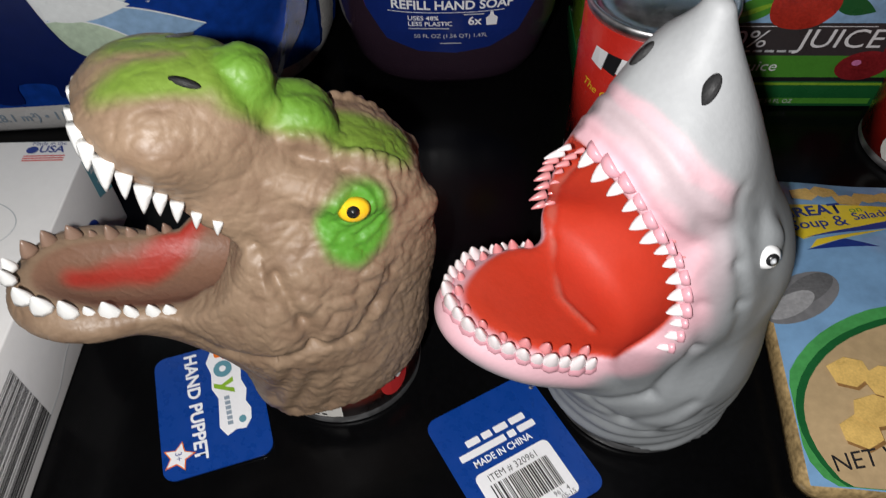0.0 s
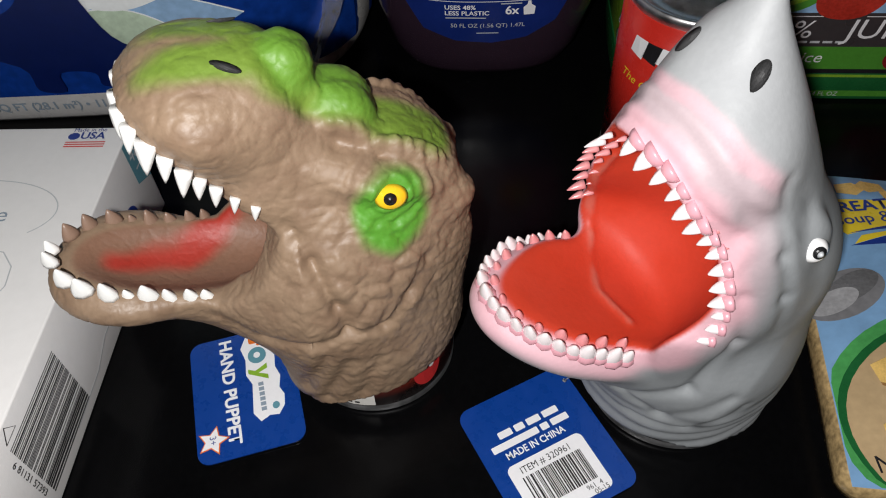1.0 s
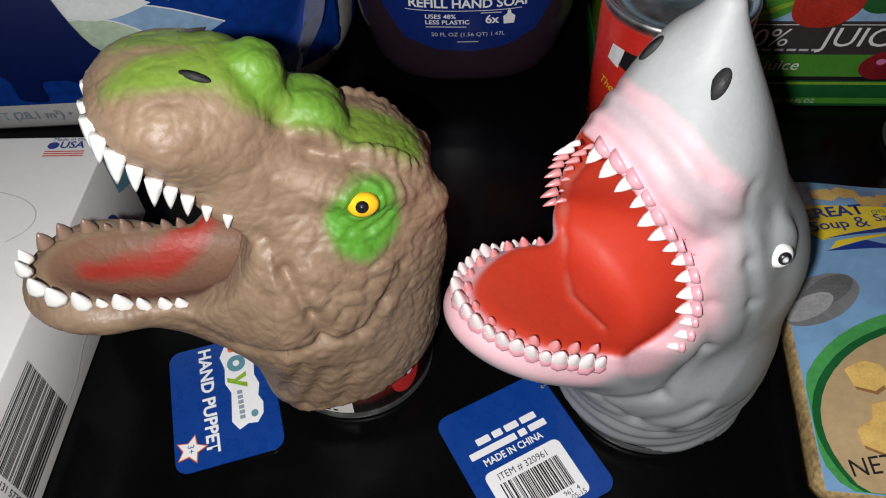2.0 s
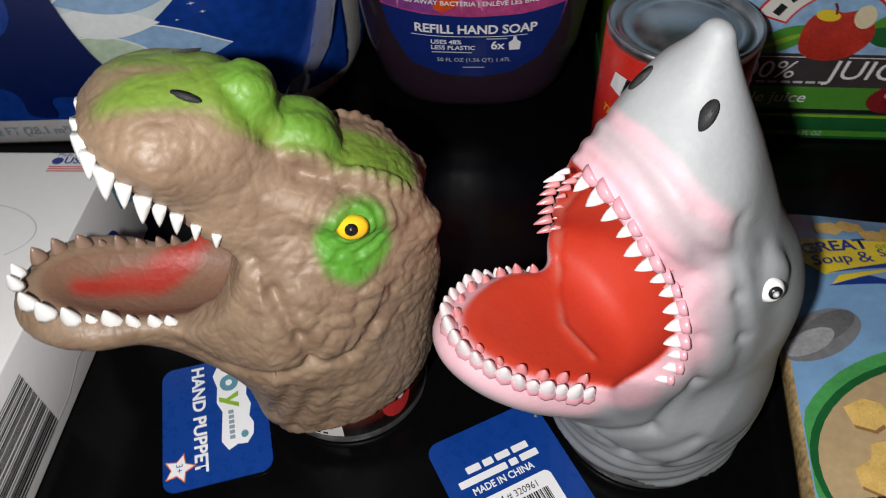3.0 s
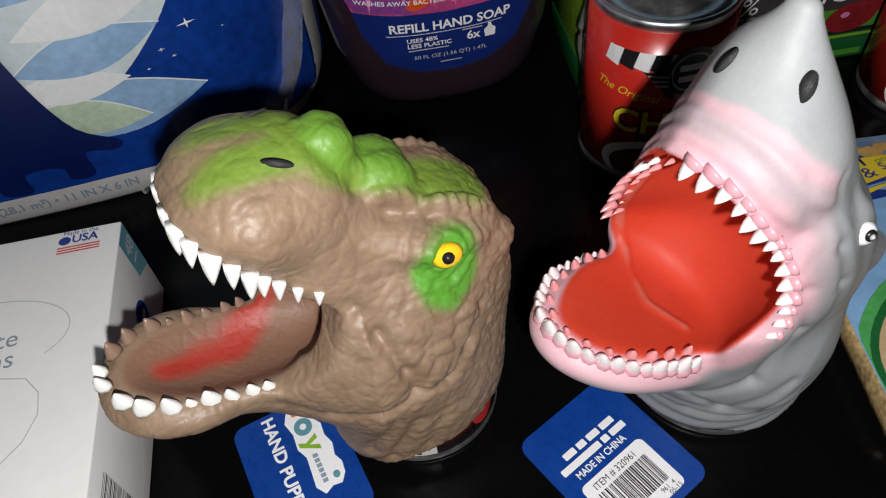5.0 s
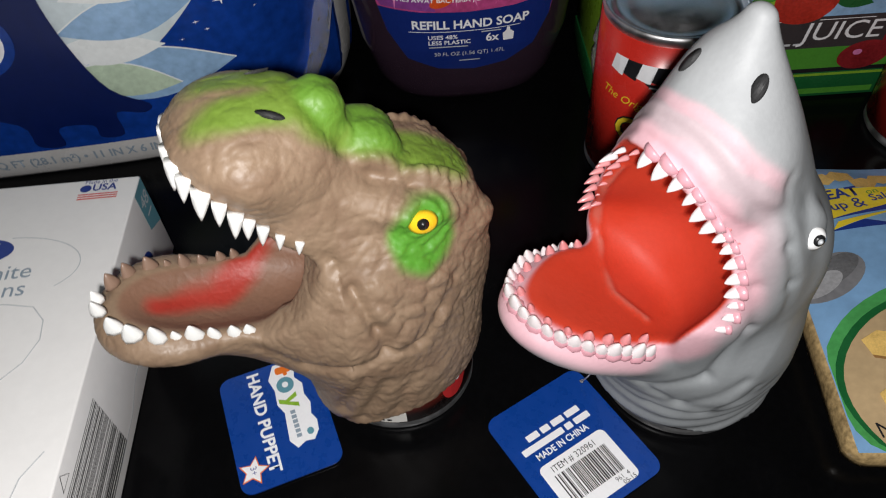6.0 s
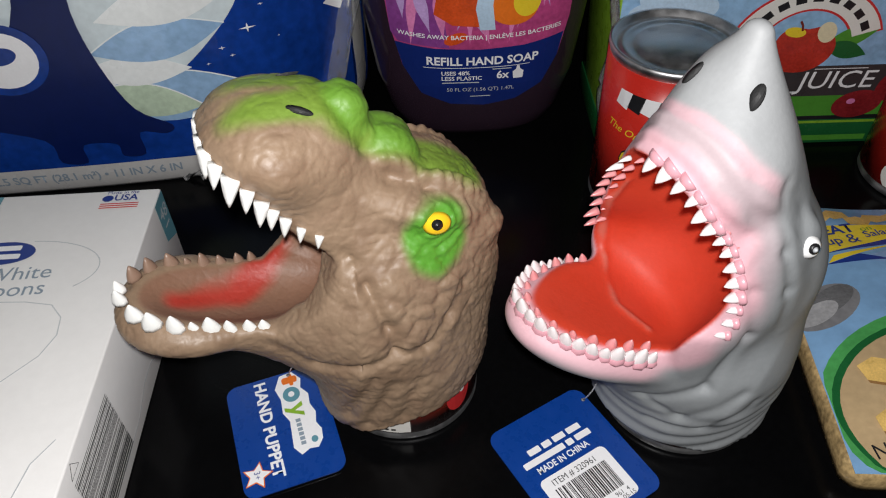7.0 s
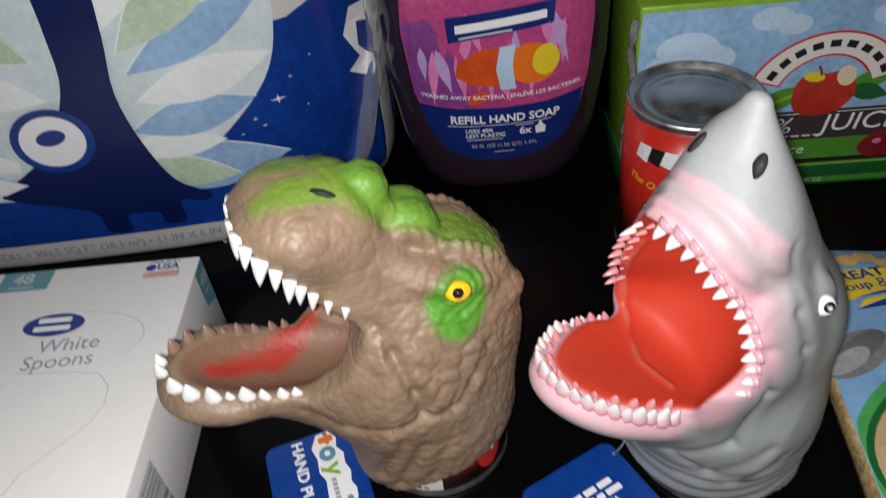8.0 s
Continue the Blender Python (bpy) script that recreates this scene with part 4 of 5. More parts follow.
words("lettering", "Spoons", 0.0092, on_top, GREY_INK, carton, (-0.0605, 0.0138), turn=2)
words("lettering", "Made in the", 0.0026, on_top, BLUE_INK, carton, (-0.0200, 0.0868))
printed("flag_star", oval(-0.0278, 0.0822, 0.0032, 0.0028, 10), on_top, BLUE_INK, carton, cut=False)
words("lettering", "USA", 0.0050, on_top, BLUE_INK, carton, (-0.0175, 0.0822), bold=0.03)
for i in range(3):
    printed("flag_stripe", rect(-0.0310, 0.0772 - 0.0017 * i, -0.0095, 0.0780 - 0.0017 * i), on_top, RED_INK, carton, cut=False)
# the embossed spoons: thin grey outlines
drawn("spoon_outline", [(-0.0600 + 0.0420 * math.sin(a), 0.0280 + 0.0215 * math.cos(a)) for a in (0.05 + i * 0.105 for i in range(22))], 0.0006, on_top, PALE_INK, carton)
drawn("spoon_outline", [(-0.0800, 0.0075), (-0.0480, 0.0055), (-0.0340, 0.0025), (-0.0270, -0.0060), (-0.0255, -0.0170), (-0.0300, -0.0290), (-0.0420, -0.0420), (-0.0540, -0.0540), (-0.0590, -0.0680), (-0.0600, -0.0850), (-0.0590, -0.1050)], 0.0006, on_top, PALE_INK, carton)
drawn("spoon_outline", [(-0.0160, -0.1200), (-0.0175, -0.1000), (-0.0150, -0.0850), (-0.0080, -0.0740)], 0.0006, on_top, PALE_INK, carton)
# the long side
printed("count_patch", [(0.0730, 0.0595), (0.0885, 0.0595), (0.0885, 0.0260), (0.0730, 0.0330)], on_side, TEAL_INK, carton, cut=False)
words("lettering", "48", 0.0085, on_side, PALE_INK, carton, (0.0810, 0.0490), turn=-6)
printed("count_bar", rect(0.0770, 0.0400, 0.0850, 0.0412), on_side, PALE_INK, carton, 0.0005, cut=False)
printed("brand_oval", oval(0.0520, 0.0250, 0.0090, 0.0090), on_side, BLUE_INK, carton, cut=False)
printed("brand_bar", rect(0.0470, 0.0235, 0.0570, 0.0265, 0.001), on_side, WHITE_INK, carton, 0.0006, cut=False)
drawn("spoon_outline", [(0.0400, 0.0080), (0.0150, 0.0060), (0.0000, 0.0130), (-0.0130, 0.0135), (-0.0300, 0.0080), (-0.0600, 0.0075)], 0.0006, on_side, PALE_INK, carton)
barcode(on_side, carton, -0.0900, 0.0080, 0.0420, 0.0460, 5, along=1)
words("lettering", "6 81131 57393", 0.0030, on_side, BLACK_INK, carton, (-0.0935, 0.0290), turn=-90, squeeze=1.15)
tri = [(-0.0850 + 0.0050 * math.cos(a), 0.0545 + 0.0042 * math.sin(a)) for a in (math.pi / 2, math.pi * 7 / 6, math.pi * 11 / 6)]
drawn("recycling_mark", tri + tri[:2], 0.0005, on_side, BLACK_INK, carton)

# ---- paper towel pack ----
FILM = material("white_pack_film", (0.54, 0.53, 0.52), 0.3, vary=0.06, scale=40, bump=0.5, bump_scale=60, coat=0.3)
FILM_BLUE = material("blue_pack_film", (0.005, 0.036, 0.23), 0.22, vary=0.35, scale=18, bump=0.25, bump_scale=40, coat=0.4)
FILM_DEEP = material("deep_blue_pack_film", (0.002, 0.009, 0.075), 0.35, vary=0.15, scale=18, bump=0.2, bump_scale=40, coat=0.15)
FILM_PALE = material("pale_pack_film", (0.60, 0.68, 0.71), 0.25, vary=0.12, scale=22, bump=0.2, bump_scale=40, coat=0.4)
FILM_SKY = material("sky_pack_film", (0.27, 0.43, 0.64), 0.25, vary=0.22, scale=22, bump=0.2, bump_scale=40, coat=0.4)
FILM_LEAF = material("leaf_pack_film", (0.46, 0.57, 0.43), 0.25, vary=0.2, scale=30, bump=0.2, bump_scale=40, coat=0.4)
FILM_PEARL = material("pearl_pack_film", (0.76, 0.79, 0.79), 0.25, vary=0.08, scale=30, bump=0.2, bump_scale=40, coat=0.4)
CLEAR_FILM = material("clear_crinkled_film", (0.75, 0.76, 0.78), 0.12, through_light=0.85, bump=1.0, bump_scale=90)
TOWEL_AT, TOWEL_A, TOWEL_B = pose(-0.338, 0.293, 0, 0, 0, 13), 0.226, 0.140


def pack_surf(a, b, lift):
    """Front of the pack: a along it, b up; the film swells between its ends."""
    swell = 1.0 - 0.05 * math.exp(-max(b, 0.0) / 0.010)
    x = max(-0.999, min(0.999, a / TOWEL_A))
    y = -TOWEL_B * (1 - abs(x) ** 3.2) ** (1 / 3.2)
    k = swell + lift / TOWEL_B
    return TOWEL_AT @ Vector((a * (swell + lift / TOWEL_A), y * k, b))


def smooth_line(points, n=5):
    """A closed outline rounded through its points."""
    out = []
    k = len(points)
    for i in range(k):
        p = [Vector(points[(i + j) % k]) for j in (-1, 0, 1, 2)]
        for u in (t / n for t in range(n)):
            v = 0.5 * (2 * p[1] + (p[2] - p[0]) * u + (2 * p[0] - 5 * p[1] + 4 * p[2] - p[3]) * u * u + (3 * p[1] - p[0] - 3 * p[2] + p[3]) * u ** 3)
            out.append((v.x, v.y))
    return out


towels = thing("paper_towel_pack", (-0.338, 0.303, 0.0), "big pack of paper towels in blue and white printed film", "paper towels")
levels = (0.0, 0.003, 0.008, 0.016, 0.03, 0.06, 0.12, 0.18, 0.24, 0.28, 0.295, 0.30)
rings = []
for z in levels:
    sc = (1.0 - 0.05 * math.exp(-z / 0.010)) * (1.0 if z < 0.27 else 0.97 if z < 0.298 else 0.9)
    ring = []
    for i in range(96):
        a = 2 * math.pi * i / 96
        c, s = math.cos(a), math.sin(a)
        ring.append(TOWEL_AT @ Vector((sc * TOWEL_A * math.copysign(abs(c) ** 0.625, c), sc * TOWEL_B * math.copysign(abs(s) ** 0.625, s), z)))
    rings.append(ring)
pack = part("pack_body", loft(rings), FILM, towels, "white film over the rolls")
printed("blue_print", [(-0.222, 0.025), (0.08, 0.024), (0.200, 0.018), (0.2245, 0.016), (0.2245, 0.230), (0.215, 0.195), (0.199, 0.172), (0.170, 0.160), (0.10, 0.160), (-0.222, 0.30)], pack_surf, FILM_BLUE, pack, 0.0006, 0.010)
printed("wing_print", smooth_line([(-0.222, 0.085), (-0.05, 0.065), (0.06, 0.062), (0.100, 0.082), (0.130, 0.105), (0.152, 0.130), (0.162, 0.160), (0.164, 0.200), (0.160, 0.270), (-0.222, 0.29)]), pack_surf, FILM_PALE, pack, 0.0012, 0.010)
for leaf, (x0, y0, x1, y1, fat, m) in enumerate(((0.045, 0.074, 0.153, 0.070, 0.17, FILM_SKY), (0.05, 0.080, 0.118, 0.062, 0.17, FILM_LEAF), (0.05, 0.094, 0.116, 0.090, 0.15, FILM_PEARL), (0.06, 0.106, 0.141, 0.116, 0.16, FILM_SKY),
                               (0.07, 0.126, 0.156, 0.143, 0.15, FILM_PEARL), (0.07, 0.145, 0.162, 0.185, 0.13, FILM_SKY), (0.07, 0.160, 0.150, 0.220, 0.16, FILM_LEAF), (0.06, 0.170, 0.110, 0.250, 0.17, FILM_PEARL),
                               (0.02, 0.160, -0.060, 0.215, 0.18, FILM_LEAF), (0.02, 0.135, -0.070, 0.165, 0.16, FILM_PEARL), (-0.02, 0.100, -0.150, 0.130, 0.16, FILM_LEAF), (-0.02, 0.080, -0.160, 0.085, 0.14, FILM_SKY))):
    printed("petal_print", blade(x0, y0, x1, y1, fat), pack_surf, m, pack, 0.0015 + 0.00025 * leaf, 0.010)
    drawn("petal_edge", blade(x0, y0, x1, y1, fat)[:13], 0.0009, pack_surf, FILM_PEARL, pack, 0.0016 + 0.00025 * leaf)
bell = [(0.040, 0.225), (0.064, 0.224), (0.070, 0.205), (0.066, 0.170), (0.060, 0.135), (0.064, 0.100), (0.075, 0.068), (0.094, 0.053), (0.089, 0.047), (0.073, 0.050), (0.072, 0.033), (0.058, 0.033),
        (0.056, 0.043), (0.036, 0.044), (0.034, 0.030), (0.018, 0.032), (0.014, 0.050), (-0.030, 0.066), (-0.034, 0.074), (0.004, 0.100), (0.030, 0.140), (0.036, 0.175), (0.038, 0.205)]
printed("bell_print", smooth_line(bell, 4), pack_surf, FILM_DEEP, pack, 0.0048, 0.012)
for shape, m, lift in ((oval(0.012, 0.108, 0.026, 0.023, turn=18), FILM_BLUE, 0.0052), (oval(0.012, 0.108, 0.0205, 0.0180, turn=18), WHITE_INK, 0.0055), (oval(0.012, 0.111, 0.0095, 0.0055, turn=12), FILM_BLUE, 0.0058),
                       ([(-0.044, 0.104), (-0.036, 0.090), (-0.016, 0.088), (-0.014, 0.096), (-0.026, 0.104), (-0.042, 0.165), (-0.053, 0.165)], WHITE_INK, 0.0055),
                       ([(-0.120, 0.118), (-0.080, 0.092), (-0.034, 0.072), (-0.016, 0.078), (-0.060, 0.100), (-0.110, 0.140)], WHITE_INK, 0.0055)):
    printed("brand_shape", shape, pack_surf, m, pack, lift, 0.012)
printed("brand_shape", [(0.200, 0.108), (0.210, 0.098), (0.215, 0.108), (0.208, 0.122), (0.209, 0.138), (0.215, 0.134), (0.215, 0.148), (0.206, 0.150), (0.200, 0.134), (0.208, 0.114)], pack_surf, WHITE_INK, pack, 0.0012, 0.012)
for x, y, r in ((0.153, 0.110, 0.0032), (0.136, 0.100, 0.0014), (0.141, 0.094, 0.0012), (0.163, 0.123, 0.0011), (0.195, 0.165, 0.0022), (0.177, 0.133, 0.0008), (0.126, 0.091, 0.0009), (0.170, 0.100, 0.0007)):
    printed("sparkle_dot", [(x + (r if i % 2 == 0 else r * 0.28) * (1.6 if i % 4 == 0 else 1) * math.cos(i * math.pi / 4), y + (r if i % 2 == 0 else r * 0.28) * (1.6 if i % 4 == 0 else 1) * math.sin(i * math.pi / 4)) for i in range(8)], pack_surf, WHITE_INK, pack, 0.0030, cut=False)
words("lettering", "ROLL \u2022 302.5 SQ FT (28.1 m\u00b2) \u2022 11 IN X 6 IN", 0.0066, pack_surf, GREY_INK, pack, (0.010, 0.0155), squeeze=0.92, lift=0.0014, bold=0.03)
words("lettering", "PER ROLL \u2022", 0.0066, pack_surf, GREY_INK, pack, (-0.125, 0.0155), squeeze=0.92, lift=0.0014, bold=0.03)
# loose clear film beside the pack
for pts, w in (([(-0.150, 0.210, 0.002), (-0.125, 0.240, 0.060), (-0.108, 0.270, 0.140), (-0.102, 0.290, 0.230)], 0.03), ([(-0.215, 0.185, 0.001), (-0.185, 0.190, 0.012), (-0.160, 0.205, 0.004), (-0.150, 0.215, 0.001)], 0.03)):
    bm = bmesh.new()
    rows = []
    for i in range(25):
        c = along(pts, i / 24)
        rows.append([bm.verts.new((c.x + w * (k / 8 - 0.5), c.y + 0.012 * math.sin(k * 1.7 + i) * 0.3, max(0.0006, c.z + 0.003 * math.sin(k * 2.1 + i * 0.9)))) for k in range(9)])
    for a, b in zip(rows, rows[1:]):
        for k in range(8):
            bm.faces.new((a[k], a[k + 1], b[k + 1], b[k]))
    part("loose_film", bm, CLEAR_FILM, towels, "crinkled clear plastic film")

# ---- soap bottle ----
SOAP = material("purple_soap", (0.034, 0.019, 0.032), 0.12, through_light=0.25, vary=0.08, scale=20, coat=0.3)
BAND = material("navy_label", (0.008, 0.022, 0.15), 0.22, vary=0.10, scale=40, coat=0.3)
PINK_PRINT = material("pink_label_print", (0.44, 0.060, 0.20), 0.25, vary=0.3, scale=35, coat=0.3)
LILAC_PRINT = material("lilac_label_print", (0.46, 0.30, 0.58), 0.25, vary=0.2, scale=60, coat=0.3)
VIOLET_PRINT = material("violet_label_print", (0.22, 0.05, 0.24), 0.25, vary=0.25, scale=40, coat=0.3)
ROSE_PRINT = material("rose_label_print", (0.65, 0.20, 0.42), 0.25, vary=0.2, scale=60, coat=0.3)
FISH_RED = material("red_orange_print", (0.60, 0.075, 0.015), 0.25, vary=0.25, scale=70, coat=0.3)
ICE_PRINT = material("ice_blue_print", (0.45, 0.60, 0.75), 0.25, vary=0.15, scale=60, coat=0.3)
SOAP_AT = pose(-0.0245, 0.2830, 0, 0, 0, 10)
SOAP_PROFILE = ((0.0, 0.040), (0.002, 0.049), (0.008, 0.056), (0.020, 0.063), (0.050, 0.0715), (0.100, 0.0775), (0.160, 0.0785), (0.195, 0.070), (0.215, 0.052), (0.226, 0.030), (0.234, 0.020), (0.245, 0.020))


def soap_half(z):
    for (z0, w0), (z1, w1) in zip(SOAP_PROFILE, SOAP_PROFILE[1:]):
        if z <= z1:
            return w0 + (w1 - w0) * (z - z0) / (z1 - z0)
    return 0.02


def soap_surf(a, b, lift):
    b += 0.0065
    w = soap_half(b)
    x = max(-0.99, min(0.99, a / w))
    return SOAP_AT @ Vector((a, -(0.56 * w + lift) * (1 - abs(x) ** 2.6) ** (1 / 2.6), b))


soap = thing("soap_refill_bottle", (-0.0245, 0.283, 0.0), "large refill bottle of purple hand soap with fish label", "soap bottle")
rings = []
for z, w in SOAP_PROFILE:
    rings.append([SOAP_AT @ Vector((w * math.copysign(abs(math.cos(a)) ** (2 / 2.6), math.cos(a)), 0.56 * w * math.copysign(abs(math.sin(a)) ** (2 / 2.6), math.sin(a)), z)) for a in (2 * math.pi * i / 64 for i in range(64))])
bottle = part("bottle_body", loft(rings), SOAP, soap, "clear bottle full of purple soap")
part("cap", lathe([(0.019, 0.242), (0.021, 0.243), (0.021, 0.268), (0.019, 0.270), (0.0001, 0.270)], SOAP_AT.translation), WHITE_CARD, soap, "white screw cap")
label_edge = [(-0.052, 0.060), (-0.040, 0.038), (-0.020, 0.029), (0.004, 0.027), (0.026, 0.031), (0.044, 0.042), (0.054, 0.062)]
band = part("back_label", block((0.08, 0.0006, 0.09), SOAP_AT @ pose(0, 0.0438, 0.11), 0.0002), WHITE_CARD, soap, "white paper back label")
front = printed("front_label", label_edge + [(0.0600, 0.090), (0.0630, 0.130), (0.0600, 0.168), (-0.0600, 0.168), (-0.0630, 0.130), (-0.0590, 0.090)], soap_surf, PINK_PRINT, soap, 0.0004, 0.006, "printed front label")
printed("blue_band", [(x * 0.998, y) for x, y in label_edge] + [(0.0570, 0.0790), (0.030, 0.0745), (0.0, 0.0730), (-0.030, 0.0745), (-0.0562, 0.0780)], soap_surf, BAND, front, 0.0007, 0.006)
printed("corner_print", [(-0.0620, 0.135), (-0.0585, 0.085), (-0.0540, 0.0785), (-0.020, 0.0745), (-0.025, 0.105), (-0.045, 0.140)], soap_surf, VIOLET_PRINT, front, 0.0007, 0.006)
rnd = random.Random(9)
for i in range(24):
    x = -0.052 + 0.104 * (i + 0.5) / 24
    m = (LILAC_PRINT, ROSE_PRINT, ROSE_PRINT, PINK_PRINT)[i % 4] if x < 0.01 else (ROSE_PRINT, ROSE_PRINT, LILAC_PRINT, PINK_PRINT)[i % 4]
    y0 = rnd.uniform(0.076, 0.118)
    printed("anemone_print", blade(x, y0, x + rnd.uniform(-0.012, 0.016), y0 + rnd.uniform(0.022, 0.045), rnd.uniform(0.07, 0.12), 0.7), soap_surf, m, front, 0.0009 + 0.00012 * (i % 5), 0.006)
printed("orange_print", [(-0.030, 0.100), (-0.028, 0.110), (-0.012, 0.118), (0.004, 0.119), (0.002, 0.090), (-0.018, 0.092)], soap_surf, FISH_RED, front, 0.0017, 0.006)
printed("orange_print", oval(-0.016, 0.082, 0.008, 0.004, turn=20), soap_surf, FISH_RED, front, 0.0017, 0.006)
printed("white_print", [(0.000, 0.119), (0.010, 0.120), (0.008, 0.105), (0.010, 0.088), (0.000, 0.088), (-0.003, 0.103)], soap_surf, ICE_PRINT, front, 0.0019, 0.006)
printed("yellow_print", oval(0.021, 0.105, 0.017, 0.0145, turn=-8), soap_surf, ORANGE_INK, front, 0.0018, 0.006)
printed("yellow_print", oval(0.030, 0.107, 0.009, 0.011, turn=-8), soap_surf, YELLOW_INK, front, 0.0021, 0.006)
printed("brand_plate", [(-0.033, 0.124), (-0.034, 0.141), (0.036, 0.147), (0.035, 0.132)], soap_surf, BAND, front, 0.0020, 0.006)
printed("brand_bar", [(-0.028, 0.1315), (-0.028, 0.1370), (0.030, 0.1425), (0.030, 0.1370)], soap_surf, WHITE_INK, front, 0.0050, 0.006)
printed("brand_bar", [(-0.026, 0.1275), (-0.026, 0.1288), (0.008, 0.1322), (0.008, 0.1309)], soap_surf, PALE_INK, front, 0.0050, cut=False)
words("lettering", "WASHES AWAY BACTERIA | ENL\u00c8VE LES BACTERIES", 0.0030, soap_surf, WHITE_INK, front, (0, 0.0830), lift=0.0026, bold=0.02, squeeze=1.08, arc=1.2)
words("lettering", "REFILL HAND SOAP", 0.0060, soap_surf, WHITE_INK, front, (0.0020, 0.0640), lift=0.0012, bold=0.035, squeeze=1.00, arc=0.6)
drawn("thin_rule", [(x, 0.0592 + 0.6 * x * x) for x in (-0.038 + 0.0025 * i for i in range(30))], 0.0004, soap_surf, WHITE_INK, front, 0.0012)
words("lettering", "USES 48%", 0.0030, soap_surf, WHITE_INK, front, (-0.0260, 0.0550), lift=0.0012, align="LEFT", squeeze=1.1, bold=0.02)
words("lettering", "LESS PLASTIC", 0.0030, soap_surf, WHITE_INK, front, (-0.0260, 0.0508), lift=0.0012, align="LEFT", squeeze=1.1, bold=0.02)
printed("small_print", rect(-0.0255, 0.0470, 0.0000, 0.0477), soap_surf, PALE_INK, front, 0.0012, cut=False)
words("lettering", "6x", 0.0058, soap_surf, WHITE_INK, front, (0.0160, 0.0525), lift=0.0012, bold=0.03)
printed("refill_mark", [(0.0235, 0.0490), (0.0300, 0.0490), (0.0305, 0.0545), (0.0280, 0.0565), (0.0275, 0.0590), (0.0258, 0.0590), (0.0254, 0.0565), (0.0230, 0.0545)], soap_surf, WHITE_INK, front, 0.0012, cut=False)
printed("small_print", rect(0.0090, 0.0572, 0.0220, 0.0579), soap_surf, PALE_INK, front, 0.0012, cut=False)
words("lettering", "50 FL OZ (1.56 QT) 1.47L", 0.0030, soap_surf, PALE_INK, front, (0.001, 0.0415), lift=0.0012)
printed("small_print", rect(-0.0060, 0.0352, 0.0080, 0.0359), soap_surf, PALE_INK, front, 0.0012, cut=False)

# ---- chili cans ----
def chili(at, heading):
    t, paper = tin(at, 0.0400, 0.112, "chili_can", "red labelled chili can with ridged tin lid", "glossy red paper label", RED_LABEL)
    t["group"] = "chili cans"
    on = round_side(*at, 0.0397, heading)
    for i in range(8):
        x = -0.034 + 0.0085 * i
        printed("awning_stripe", [(x - 0.0015, 0.0835), (x + 0.0070, 0.0815), (x + 0.0095, 0.0935), (x + 0.0010, 0.0935)], on, (WHITE_INK, BLACK_INK)[i % 2], paper, 0.0004)
    printed("emblem_disc", oval(0.012, 0.082, 0.0135, 0.0150), on, BLACK_INK, paper, 0.0009)
    printed("emblem_ring", oval(0.012, 0.082, 0.0110, 0.0122), on, PALE_INK, paper, 0.0012)
    printed("emblem_core", oval(0.012, 0.082, 0.0098, 0.0108), on, BLACK_INK, paper, 0.0015)
    for y in (0.0855, 0.0785):
        printed("emblem_bar", rect(0.005, y - 0.002, 0.018, y + 0.002, 0.001), on, WHITE_INK, paper, 0.0018)
    printed("emblem_wing", [(-0.0130, 0.0830), (0.0010, 0.0830), (0.0050, 0.0660), (0.0000, 0.0680), (-0.0050, 0.0770)], on, BLACK_INK, paper, 0.0020)
    for i in range(3):
        printed("emblem_rib", rect(-0.0100 + 0.002 * i, 0.0805 - 0.003 * i, 0.0005, 0.0815 - 0.003 * i), on, PALE_INK, paper, 0.0023)
    words("lettering", "The Original", 0.0050, on, YELLOW_INK, paper, (-0.0210, 0.0665), turn=-7, lift=0.0006, shear=0.25)
    words("lettering", "CHILI", 0.0150, on, BLACK_INK, paper, (0.0, 0.0470), lift=0.0006, bold=0.09)
    words("lettering", "CHILI", 0.0150, on, YELLOW_INK, paper, (0.0, 0.0470), lift=0.0010, bold=0.03)
    printed("ribbon", rect(-0.012, 0.0335, 0.032, 0.0385, 0.001), on, BLACK_INK, paper, 0.0006)
    rim = [(x, max(0.0065, y)) for x, y in oval(0.004, 0.0160, 0.0350, 0.0185, 36)]
    printed("bowl_rim", rim, on, CREAM, paper, 0.0004)
    printed("bowl_fill", [(x, max(0.0066, y)) for x, y in oval(0.004, 0.0150, 0.0295, 0.0145, 36)], on, material("bean_brown_print", (0.10, 0.030, 0.012), 0.3, vary=0.4, scale=160), paper, 0.0007)
    for i in range(5):
        printed("cheese_print", blade(-0.012 + 0.007 * i, 0.016 + 0.003 * (i % 2), -0.002 + 0.007 * i, 0.021 - 0.004 * (i % 2), 0.16), on, YELLOW_INK, paper, 0.0010)
    return t


chili((0.1020, 0.2040, 0.0), -94)
chili((0.2890, 0.2360, 0.0), -108)

# ---- juice pack ----
SKY_PRINT = material("sky_blue_print", (0.26, 0.44, 0.66), 0.25, vary=0.28, scale=22, coat=0.3)
SLATE_PRINT = material("slate_print", (0.045, 0.038, 0.040), 0.3, vary=0.15, scale=60, coat=0.2)
APPLE_PRINT = material("apple_print", (0.42, 0.030, 0.018), 0.25, vary=0.35, scale=60, coat=0.3)
APPLE_DARK = material("dark_apple_print", (0.22, 0.016, 0.020), 0.25, vary=0.35, scale=60, coat=0.3)
FLESH_PRINT = material("apple_flesh_print", (0.70, 0.62, 0.42), 0.3, vary=0.12, scale=60)
JUICE = pose(0.1710, 0.2605, 0, 0, 0, 7.9)
